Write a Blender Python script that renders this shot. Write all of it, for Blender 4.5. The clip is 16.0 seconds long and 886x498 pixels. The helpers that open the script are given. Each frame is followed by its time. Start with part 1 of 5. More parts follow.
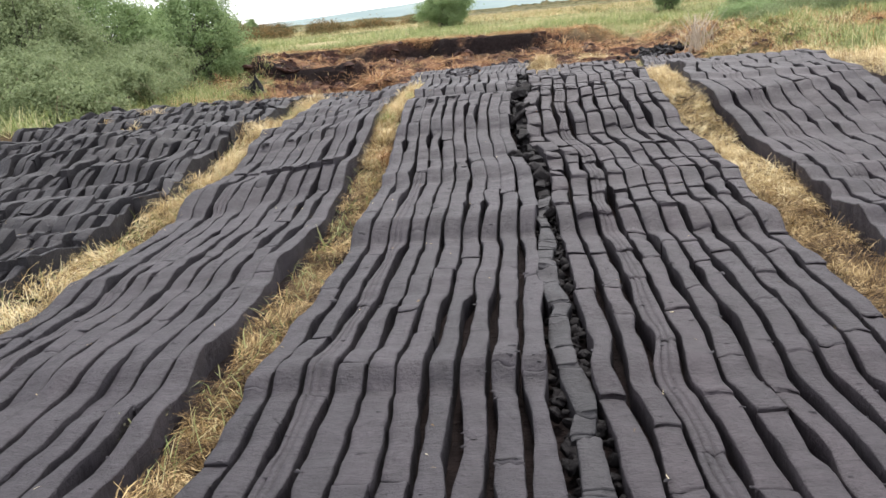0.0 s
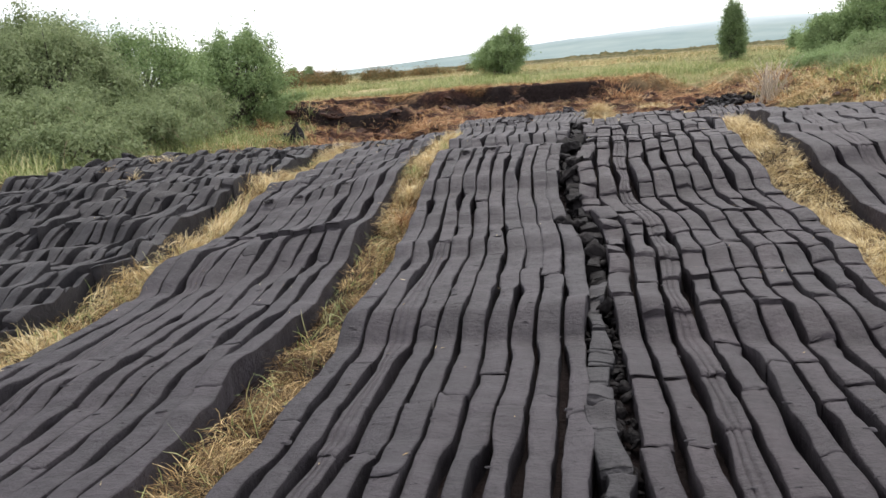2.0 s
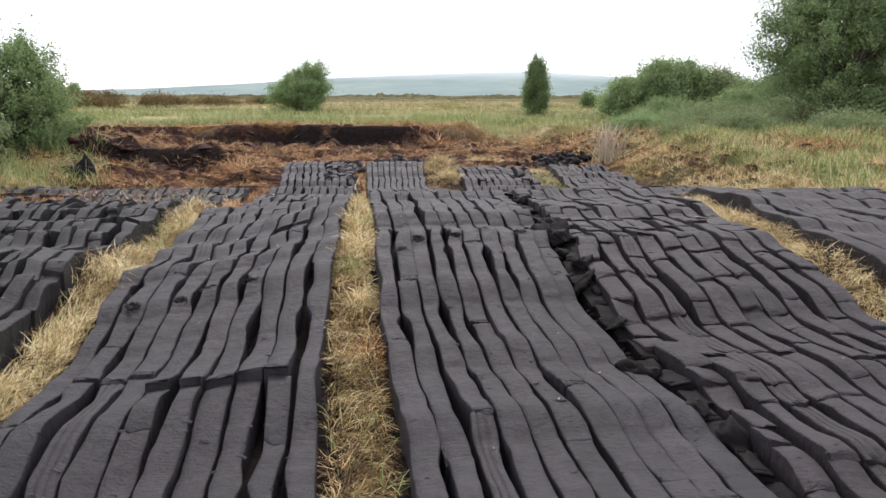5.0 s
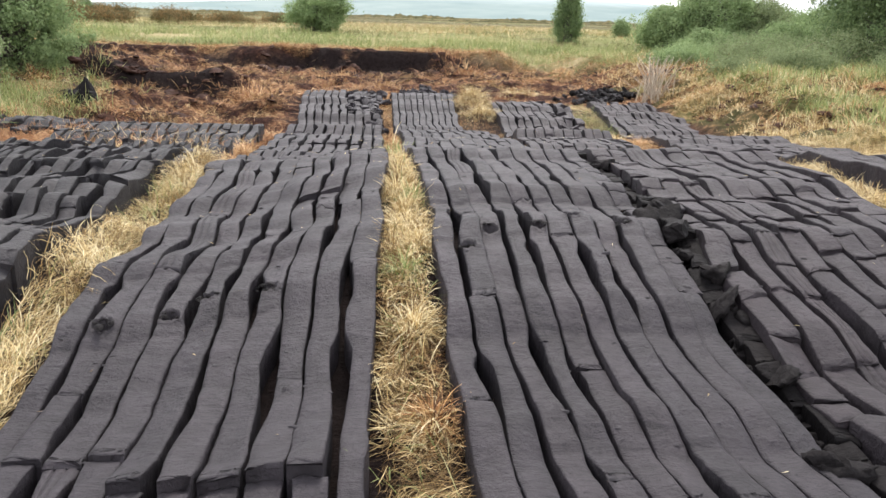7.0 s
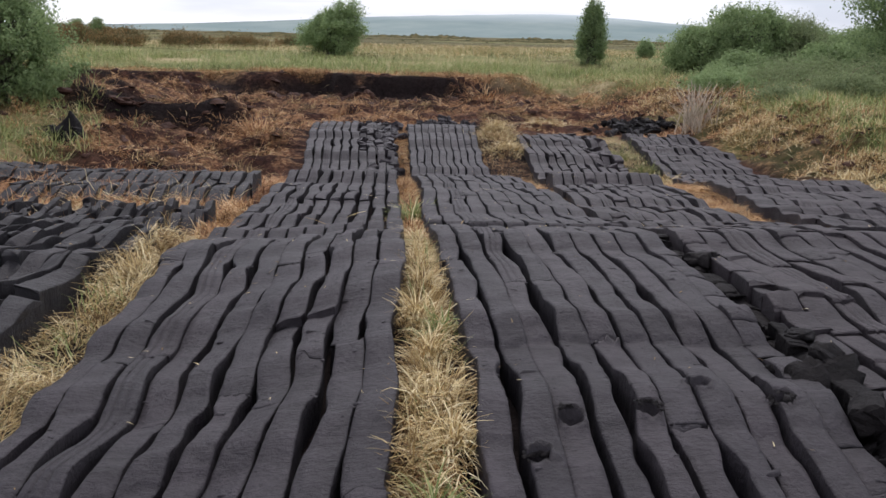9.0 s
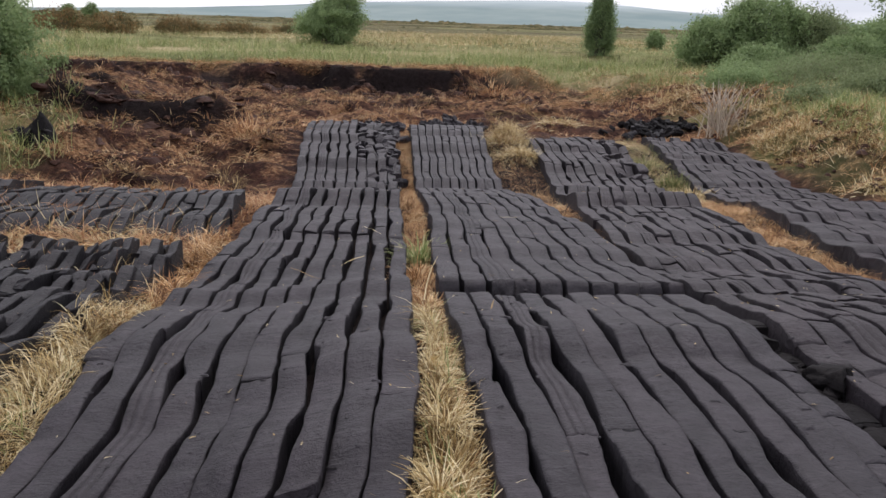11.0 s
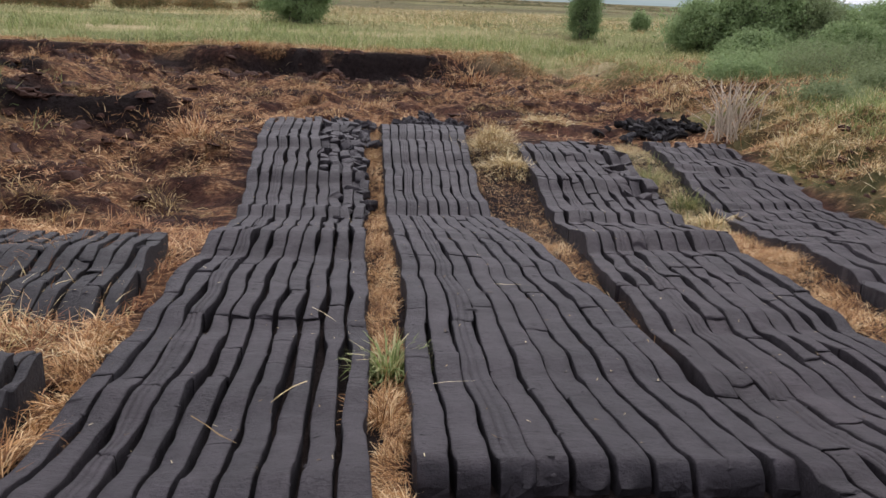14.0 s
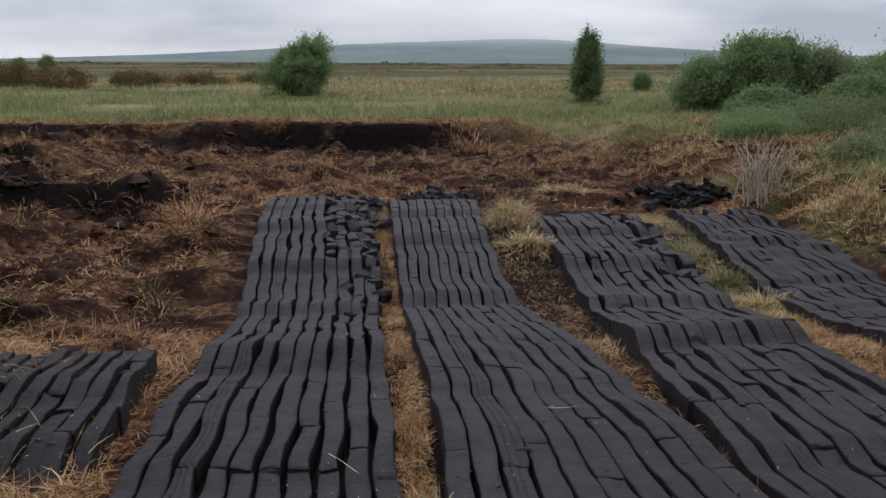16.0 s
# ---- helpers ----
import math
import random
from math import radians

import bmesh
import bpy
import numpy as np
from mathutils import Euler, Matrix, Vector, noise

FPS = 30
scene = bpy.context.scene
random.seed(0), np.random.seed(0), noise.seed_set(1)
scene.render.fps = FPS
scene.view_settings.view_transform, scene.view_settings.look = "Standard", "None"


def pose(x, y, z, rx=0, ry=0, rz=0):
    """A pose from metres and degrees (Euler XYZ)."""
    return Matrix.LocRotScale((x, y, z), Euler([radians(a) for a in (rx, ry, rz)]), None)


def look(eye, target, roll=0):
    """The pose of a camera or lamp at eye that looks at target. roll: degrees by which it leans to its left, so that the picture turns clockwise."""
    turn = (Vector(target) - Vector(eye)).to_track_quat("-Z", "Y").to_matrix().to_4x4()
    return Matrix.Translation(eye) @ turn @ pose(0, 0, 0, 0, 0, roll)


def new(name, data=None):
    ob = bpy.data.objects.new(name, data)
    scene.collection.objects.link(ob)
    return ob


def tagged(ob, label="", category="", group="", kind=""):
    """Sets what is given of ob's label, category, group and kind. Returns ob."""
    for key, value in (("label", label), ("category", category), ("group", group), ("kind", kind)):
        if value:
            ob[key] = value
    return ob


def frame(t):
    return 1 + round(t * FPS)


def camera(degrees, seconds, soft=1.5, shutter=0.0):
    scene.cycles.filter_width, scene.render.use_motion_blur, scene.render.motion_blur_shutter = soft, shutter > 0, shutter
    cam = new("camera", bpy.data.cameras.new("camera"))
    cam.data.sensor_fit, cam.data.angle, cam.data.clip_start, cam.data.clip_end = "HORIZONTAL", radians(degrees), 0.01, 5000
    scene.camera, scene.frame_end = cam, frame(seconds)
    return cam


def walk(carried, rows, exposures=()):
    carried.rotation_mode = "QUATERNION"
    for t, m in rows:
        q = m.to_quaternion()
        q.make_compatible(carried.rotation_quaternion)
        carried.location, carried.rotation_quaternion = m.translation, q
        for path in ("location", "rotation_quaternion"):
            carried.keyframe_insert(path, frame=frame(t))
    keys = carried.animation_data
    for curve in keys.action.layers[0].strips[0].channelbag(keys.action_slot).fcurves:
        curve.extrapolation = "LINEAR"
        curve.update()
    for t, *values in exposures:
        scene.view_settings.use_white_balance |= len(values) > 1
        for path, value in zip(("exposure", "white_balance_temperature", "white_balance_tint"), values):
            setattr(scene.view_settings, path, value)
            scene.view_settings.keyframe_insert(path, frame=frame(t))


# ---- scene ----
# ---------- camera ----------
cam = camera(54.34, 16.0)
PATH = [
    (0, 1.220, -0.821, 1.290, 74.66, 5.01, 5.75),
    (0.5, 1.159, -0.429, 1.266, 72.50, 3.91, 5.43),
    (1, 1.134, -0.101, 1.301, 71.27, 0.60, 4.76),
    (1.5, 1.174, 0.234, 1.241, 75.38, 0.60, 8.02),
    (2, 1.237, 0.514, 1.178, 78.11, 4.55, 9.59),
    (2.5, 1.220, 0.795, 1.125, 76.42, 2.97, 6.60),
    (3, 1.012, 1.102, 1.314, 79.92, -2.41, 12.43),
    (3.5, 0.825, 1.438, 1.279, 77.86, -2.03, 11.38),
    (4, 0.579, 1.759, 1.294, 76.28, 1.71, 7.22),
    (4.5, 0.038, 2.152, 1.201, 74.18, 5.40, -2.31),
    (5, -0.108, 2.509, 1.307, 79.91, -0.10, -5.11),
    (5.2, -0.120, 2.714, 1.366, 79.76, 3.24, -3.73),
    (7.3, -0.300, 4.089, 1.371, 74.29, -3.22, -4.84),
    (7.5, -0.302, 4.297, 1.409, 74.08, -3.18, -6.43),
    (8, -0.290, 4.631, 1.389, 75.10, -1.17, -4.17),
    (8.5, -0.256, 5.046, 1.402, 77.91, -1.80, -2.15),
    (9, -0.281, 5.341, 1.464, 76.15, -1.34, -2.91),
    (9.2, -0.298, 5.421, 1.485, 75.44, -1.15, -2.59),
    (11.3, -0.320, 6.725, 1.604, 75.18, -2.00, -3.11),
    (11.5, -0.295, 6.859, 1.617, 74.96, -2.12, -3.41),
    (12, -0.281, 7.119, 1.668, 74.39, -1.83, -3.85),
    (12.5, -0.332, 7.457, 1.720, 74.80, -1.97, -3.24),
    (13, -0.350, 7.712, 1.727, 75.37, -2.64, -2.63),
    (13.5, -0.307, 8.048, 1.783, 76.12, -2.23, -2.67),
    (14, -0.259, 8.250, 1.755, 73.69, -2.32, -4.51),
    (14.5, -0.270, 8.614, 1.771, 73.66, -2.43, -4.27),
    (15, -0.267, 8.799, 1.789, 75.54, -1.55, -1.66),
    (15.5, -0.288, 9.175, 1.817, 80.08, -0.61, -2.24),
    (16, -0.357, 9.119, 1.796, 77.81, -0.26, -4.85),
]
# seconds, stops, kelvin, tint
EXPOSURE = [
    (0, 1.15, 6400, 12), (0.5, 1.30, 6350, 12), (1.0, 1.73, 6350, 12), (1.5, 1.75, 6450, 12), (2.0, 0.77, 6450, 12), (2.5, 0.20, 6150, 13),
    (3.0, -0.12, 6100, 13), (3.5, -0.24, 6050, 14), (4.0, -0.30, 6050, 17), (4.5, 0.47, 6150, 17), (5.0, 0.62, 6400, 13),
    (7.3, 1.18, 6500, 12), (7.5, 1.21, 6500, 12), (8.0, 1.20, 6450, 11), (8.5, 0.13, 6250, 15), (9.0, 0.14, 6200, 16),
    (11.3, 0.20, 6300, 17), (11.5, 0.24, 6300, 17), (12.0, 0.52, 6300, 17), (12.5, 0.66, 6350, 17), (13.0, 0.60, 6300, 17), (13.5, 0.32, 6300, 17),
    (14.0, 0.32, 6300, 18), (14.5, 0.94, 6350, 13), (15.0, 0.94, 6350, 13), (15.5, 0.25, 6400, 13), (16, -0.56, 6050, 14),
]
walk(cam, [(t, pose(*p)) for t, *p in PATH], EXPOSURE)
SKY, SUN = 1.04, 1.75

# ---------- light ----------
def nodes_of(holder):
    holder.use_nodes = True
    tree = holder.node_tree
    return tree, tree.nodes, tree.links


def build_world():
    world = bpy.data.worlds.new("overcast_sky")
    scene.world = world
    tree, n, l = nodes_of(world)
    n.clear()
    out, back = n.new("ShaderNodeOutputWorld"), n.new("ShaderNodeBackground")
    sky = n.new("ShaderNodeTexSky")
    sky.sky_type, sky.sun_disc = "NISHITA", False
    sky.sun_elevation, sky.sun_rotation = radians(50), radians(5)
    dim = n.new("ShaderNodeVectorMath")
    dim.operation = "SCALE"
    dim.inputs["Scale"].default_value = 0.10
    l.new(sky.outputs[0], dim.inputs[0])
    coord, stretch = n.new("ShaderNodeTexCoord"), n.new("ShaderNodeMapping")
    stretch.inputs["Scale"].default_value = (1.0, 1.0, 5.5)
    stretch.inputs["Location"].default_value = (0.3, 1.7, 0.2)
    cloud = n.new("ShaderNodeTexNoise")
    cloud.inputs["Scale"].default_value, cloud.inputs["Detail"].default_value = 2.2, 5.0
    cloud.inputs["Roughness"].default_value = 0.5
    ramp = n.new("ShaderNodeValToRGB")
    ramp.color_ramp.elements[0].position, ramp.color_ramp.elements[1].position = 0.32, 0.68
    ramp.color_ramp.elements[0].color = (0.62, 0.67, 0.74, 1)
    ramp.color_ramp.elements[1].color = (1.36, 1.36, 1.35, 1)
    l.new(coord.outputs["Generated"], stretch.inputs["Vector"])
    l.new(stretch.outputs[0], cloud.inputs["Vector"])
    l.new(cloud.outputs[0], ramp.inputs[0])
    mix = n.new("ShaderNodeMix")
    mix.data_type = "RGBA"
    mix.inputs[0].default_value = 0.88
    l.new(dim.outputs[0], mix.inputs[6])
    l.new(ramp.outputs[0], mix.inputs[7])
    l.new(mix.outputs[2], back.inputs[0])
    back.inputs[1].default_value = SKY
    l.new(back.outputs[0], out.inputs[0])


build_world()
sun = new("sun", bpy.data.lights.new("sun", "SUN"))
sun.data.energy, sun.data.angle, sun.data.color = SUN, radians(16), (1.0, 0.95, 0.88)
sun.matrix_world = look((1.5, 18, 22), (0, 0, 0))


# ---------- numeric helpers ----------
def lattice(ix, iy, seed):
    h = (ix.astype(np.int64) * 374761393 + iy.astype(np.int64) * 668265263 + seed * 1442695041) & 0x7FFFFFFF
    h = ((h ^ (h >> 13)) * 1274126177) & 0x7FFFFFFF
    h = h ^ (h >> 16)
    return (h & 0xFFFF) / 65535.0


def vnoise(x, y, seed=0):
    """Smooth value noise in -1..1."""
    x, y = np.broadcast_arrays(np.asarray(x, float), np.asarray(y, float))
    ix, iy = np.floor(x), np.floor(y)
    fx, fy = x - ix, y - iy
    fx, fy = fx * fx * (3 - 2 * fx), fy * fy * (3 - 2 * fy)
    a, b = lattice(ix, iy, seed), lattice(ix + 1, iy, seed)
    c, d = lattice(ix, iy + 1, seed), lattice(ix + 1, iy + 1, seed)
    return ((a * (1 - fx) + b * fx) * (1 - fy) + (c * (1 - fx) + d * fx) * fy) * 2 - 1


def fbm(x, y, seed=0, octaves=3):
    total, amp, norm = 0.0, 1.0, 0.0
    for k in range(octaves):
        total = total + amp * vnoise(np.asarray(x) * 2 ** k + 17.3 * k, np.asarray(y) * 2 ** k - 9.1 * k, seed + 31 * k)
        norm += amp
        amp *= 0.5
    return total / norm


def smooth(a, b, v):
    t = np.clip((np.asarray(v, float) - a) / (b - a), 0, 1)
    return t * t * (3 - 2 * t)


# height of the turf tops along the banks
PROFILE_Y = (-6, 2.7, 4.7, 6.3, 7.3, 9.3, 9.8, 10.4, 10.7, 11.6, 13, 14.4, 15.6, 16.8, 18, 19.5, 22, 26, 29)
PROFILE_Z = (0, 0, 0.02, 0.17, 0.45, 0.53, 0.48, 0.37, 0.29, 0.16, 0.08, 0.0, -0.2, -0.32, -0.22, -0.12, -0.16, -0.2, -0.22)
FINE_Y = np.arange(-8, 34, 0.05)
_raw = np.interp(FINE_Y, PROFILE_Y, PROFILE_Z)
_ker = np.exp(-(np.arange(-12, 13) * 0.05 / 0.22) ** 2)
FINE_Z = np.convolve(np.pad(_raw, 12, mode="edge"), _ker / _ker.sum(), mode="valid")


def top_height(x, y):
    z = np.interp(y, FINE_Y, FINE_Z)
    side = smooth(-0.15, -1.1, x)
    return z - 0.15 * side * np.exp(-((y - 8.6) / 2.2) ** 2)


def scarp_line(x):
    return 29.8 + 0.7 * fbm(np.asarray(x) * 0.25, 0 * np.asarray(x), 5) + 0.02 * np.asarray(x)


def ground_height(x, y):
    x, y = np.asarray(x, float), np.asarray(y, float)
    z = top_height(x, y) - 0.10
    z = z + 0.58 * smooth(4.2, 6.5, x) * smooth(11, 17, y)
    z = z + 0.25 * smooth(-4.2, -6.0, x) * smooth(8, 16, y)
    # rough cut-over ground round and beyond the ends of the banks
    rough = smooth(11, 16, y) * (1 - smooth(30.5, 33, y))
    inside = smooth(-2.2, -1.5, x) * (1 - smooth(4.4, 5.2, x)) * (1 - smooth(20.5, 22.5, y))
    rough = rough * (1 - inside)
    z = z + rough * (0.15 * fbm(x * 0.9, y * 1.1, 11, 4) + 0.24 * np.clip(fbm(x * 1.7, y * 2.1, 12, 3), 0, 1) ** 1.3 - 0.06
                     + 0.07 * fbm(x * 3.7, y * 3.7, 14, 2) - 0.10 * np.clip(fbm(x * 1.3, y * 1.6, 15, 3) - 0.15, 0, 1))
    z = z + rough * 0.13 * (1 - 2.4 * np.abs(fbm(x * 1.15 + 3, y * 1.5, 16, 3)))
    mound = smooth(20.4, 20.9, y) * (1 - smooth(21.6, 23.5, y)) * smooth(-6.4, -5.8, x) * (1 - smooth(-3.4, -2.5, x))
    mound2 = smooth(24.6, 25.1, y) * (1 - smooth(25.8, 27.5, y)) * smooth(-9.6, -9, x) * (1 - smooth(-6.4, -5.4, x))
    mound3 = smooth(27.2, 27.6, y) * (1 - smooth(27.9, 29.0, y)) * smooth(-7, -5.5, x) * (1 - smooth(-2.5, -1.2, x))
    lump = 1 + 0.5 * fbm(x * 1.8, y * 1.8, 13, 3)
    z = z + (0.42 * mound + 0.30 * mound2 + 0.16 * mound3) * lump
    # cut face and the grass level beyond it
    soft = 0.45 + 0.7 * np.clip(2 * fbm(x * 0.4, x * 0, 22, 2), 0, 1) + 4.5 * smooth(2.6, 5.0, x) + 1.5 * smooth(-11, -14, x)
    step = np.clip((y - scarp_line(x) - 0.38 * fbm(x * 1.6, y * 0.9, 21, 4)) / soft, 0, 1)
    step = step * step * (3 - 2 * step)
    upper = 0.36 + 0.34 * smooth(31, 42, y) + 0.05 * fbm(x * 0.5, y * 0.5, 8) + 0.10 * fbm(x * 0.07, y * 0.07, 9)
    z = z * (1 - step) + upper * step
    return z


# ---------- materials ----------
def ramp_node(n, stops):
    r = n.new("ShaderNodeValToRGB")
    e = r.color_ramp.elements
    while len(e) < len(stops):
        e.new(0.5)
    for q, (p, c) in zip(e, stops):
        q.position, q.color = p, (*c, 1)
    return r


def noise_node(n, l, coord, scale, detail=4.0, rough=0.55, stretch=None):
    t = n.new("ShaderNodeTexNoise")
    t.inputs["Scale"].default_value, t.inputs["Detail"].default_value, t.inputs["Roughness"].default_value = scale, detail, rough
    if stretch:
        m = n.new("ShaderNodeMapping")
        m.inputs["Scale"].default_value = stretch
        l.new(coord, m.inputs["Vector"])
        coord = m.outputs[0]
    l.new(coord, t.inputs["Vector"])
    return t


def bump_node(n, l, height, strength, distance, normal=None):
    b = n.new("ShaderNodeBump")
    b.inputs["Strength"].default_value, b.inputs["Distance"].default_value = strength, distance
    l.new(height, b.inputs["Height"])
    if normal:
        l.new(normal, b.inputs["Normal"])
    return b.outputs[0]


def mixed(n, l, kind, factor, a, b):
    m = n.new("ShaderNodeMix")
    m.data_type, m.blend_type = "RGBA", kind
    for socket, v in ((m.inputs[0], factor), (m.inputs[6], a), (m.inputs[7], b)):
        if isinstance(v, (int, float)):
            socket.default_value = v
        elif isinstance(v, tuple):
            socket.default_value = (*v, 1)
        else:
            l.new(v, socket)
    return m.outputs[2]


def material(name):
    m = bpy.data.materials.new(name)
    tree, n, l = nodes_of(m)
    return m, n, l, n["Principled BSDF"]


def turf_material(name, low, high, gloss=0.285):
    """Dried, smoothly extruded black peat: dusty matt skin, faint drag marks, small torn pits."""
    m, n, l, s = material(name)
    g = n.new("ShaderNodeNewGeometry").outputs["Position"]
    coarse = noise_node(n, l, g, 2.0, 6, 0.7, (1.4, 0.7, 1.0))
    mottle = noise_node(n, l, g, 13, 5, 0.7)
    c = ramp_node(n, [(0.34, low), (0.66, high)])
    l.new(mixed(n, l, "MIX", 0.5, coarse.outputs[0], mottle.outputs[0]), c.inputs[0])
    grain = noise_node(n, l, g, 70, 5, 0.75, (1.0, 0.7, 1.0))
    gr = ramp_node(n, [(0.29, (0.50, 0.49, 0.49)), (0.43, (0.95, 0.95, 0.95)), (0.59, (1.03, 1.03, 1.03)), (0.79, (1.42, 1.40, 1.38))])
    l.new(grain.outputs[0], gr.inputs[0])
    col = mixed(n, l, "MULTIPLY", 1.0, c.outputs[0], gr.outputs[0])
    drag = noise_node(n, l, g, 22, 4, 0.7, (0.35, 3.2, 1.0))
    dr = ramp_node(n, [(0.28, (0.58, 0.57, 0.57)), (0.5, (1.0, 1.0, 1.0)), (0.75, (1.25, 1.24, 1.24))])
    l.new(drag.outputs[0], dr.inputs[0])
    col = mixed(n, l, "MULTIPLY", 0.6, col, dr.outputs[0])
    info = n.new("ShaderNodeObjectInfo")
    shade = ramp_node(n, [(0, (0.84, 0.83, 0.84)), (1, (1.14, 1.10, 1.08))])
    l.new(info.outputs["Random"], shade.inputs[0])
    col = mixed(n, l, "MULTIPLY", 1.0, col, shade.outputs[0])
    l.new(col, s.inputs["Base Color"])
    s.inputs["Roughness"].default_value = 0.68
    s.inputs["Specular IOR Level"].default_value = gloss
    pits = noise_node(n, l, g, 38, 4, 0.75)
    pit = ramp_node(n, [(0.30, (0, 0, 0)), (0.42, (0.85, 0.85, 0.85)), (0.7, (1, 1, 1))])
    l.new(pits.outputs[0], pit.inputs[0])
    b = bump_node(n, l, drag.outputs[0], 0.45, 0.008)
    b = bump_node(n, l, mottle.outputs[0], 0.75, 0.02, b)
    b = bump_node(n, l, pit.outputs[0], 0.45, 0.008, b)
    b = bump_node(n, l, grain.outputs[0], 0.5, 0.007, b)
    l.new(b, s.inputs["Normal"])
    return m


def island_material(name, stops, rough=0.8, through_light=0.0, vary=0.25, scale=2.0):
    """Blades and leaves: every one takes its own colour, with drifts of tone over the ground."""
    m, n, l, s = material(name)
    geo = n.new("ShaderNodeNewGeometry")
    r = ramp_node(n, stops)
    drift = noise_node(n, l, geo.outputs["Position"], scale, 3)
    add = n.new("ShaderNodeMath")
    add.operation = "MULTIPLY_ADD"
    sub = n.new("ShaderNodeMath")
    sub.operation = "SUBTRACT"
    l.new(drift.outputs[0], sub.inputs[0])
    sub.inputs[1].default_value = 0.5
    l.new(sub.outputs[0], add.inputs[0])
    add.inputs[1].default_value = vary * 8
    l.new(geo.outputs["Random Per Island"], add.inputs[2])
    l.new(add.outputs[0], r.inputs[0])
    l.new(r.outputs[0], s.inputs["Base Color"])
    s.inputs["Roughness"].default_value = rough
    s.inputs["Specular IOR Level"].default_value = 0.25
    if through_light:
        thin, blend = n.new("ShaderNodeBsdfTranslucent"), n.new("ShaderNodeMixShader")
        l.new(r.outputs[0], thin.inputs["Color"])
        blend.inputs[0].default_value = through_light
        l.new(s.outputs[0], blend.inputs[1])
        l.new(thin.outputs[0], blend.inputs[2])
        l.new(blend.outputs[0], n["Material Output"].inputs["Surface"])
    return m


def ground_material():
    """Wet peat with reddish fibre drifts; the grass level and the trodden strips show their own litter by mask."""
    m, n, l, s = material("bog_ground")
    g = n.new("ShaderNodeNewGeometry").outputs["Position"]
    big = noise_node(n, l, g, 0.9, 6, 0.6)
    fine = noise_node(n, l, g, 9, 6, 0.7)
    fibre = noise_node(n, l, g, 26, 5, 0.7, (0.6, 1.6, 1.0))
    peat = ramp_node(n, [(0.38, (0.012, 0.007, 0.0065)), (0.50, (0.042, 0.0200, 0.0155)), (0.66, (0.13, 0.062, 0.040))])
    l.new(mixed(n, l, "MIX", 0.5, big.outputs[0], fine.outputs[0]), peat.inputs[0])
    red = ramp_node(n, [(0.34, (0.06, 0.028, 0.019)), (0.50, (0.25, 0.125, 0.065)), (0.68, (0.55, 0.38, 0.21))])
    l.new(fibre.outputs[0], red.inputs[0])
    drift = ramp_node(n, [(0.42, (0, 0, 0)), (0.56, (1, 1, 1))])
    l.new(fine.outputs[0], drift.inputs[0])
    patch = noise_node(n, l, g, 1.5, 5, 0.65, (0.8, 1.3, 1.0))
    spread = ramp_node(n, [(0.47, (0.0, 0.0, 0.0)), (0.57, (1, 1, 1))])
    l.new(patch.outputs[0], spread.inputs[0])
    amount = mixed(n, l, "MULTIPLY", 0.75, spread.outputs[0], drift.outputs[0])
    cut = mixed(n, l, "MIX", amount, peat.outputs[0], red.outputs[0])
    field = noise_node(n, l, g, 0.16, 6, 0.6, (0.5, 1.6, 1.0))
    grass = ramp_node(n, [(0.36, (0.075, 0.065, 0.03)), (0.46, (0.16, 0.18, 0.065)), (0.54, (0.25, 0.23, 0.105)), (0.64, (0.46, 0.37, 0.22))])
    l.new(mixed(n, l, "MIX", 0.35, field.outputs[0], fine.outputs[0]), grass.inputs[0])
    mask = n.new("ShaderNodeAttribute")
    mask.attribute_name = "grass"
    col = mixed(n, l, "MIX", mask.outputs["Fac"], cut, grass.outputs[0])
    heath_mask = n.new("ShaderNodeAttribute")
    heath_mask.attribute_name = "heath"
    heath = ramp_node(n, [(0.35, (0.055, 0.045, 0.026)), (0.65, (0.14, 0.12, 0.06))])
    l.new(field.outputs[0], heath.inputs[0])
    col = mixed(n, l, "MIX", heath_mask.outputs["Fac"], col, heath.outputs[0])
    face = n.new("ShaderNodeAttribute")
    face.attribute_name = "black_peat"
    dark = ramp_node(n, [(0.3, (0.0075, 0.0055, 0.0055)), (0.7, (0.027, 0.0188, 0.0180))])
    l.new(fine.outputs[0], dark.inputs[0])
    col = mixed(n, l, "MIX", face.outputs["Fac"], col, dark.outputs[0])
    l.new(col, s.inputs["Base Color"])
    s.inputs["Roughness"].default_value = 0.9
    s.inputs["Specular IOR Level"].default_value = 0.06
    b = bump_node(n, l, fine.outputs[0], 0.9, 0.09)
    b = bump_node(n, l, fibre.outputs[0], 0.8, 0.035, b)
    l.new(b, s.inputs["Normal"])
    return m


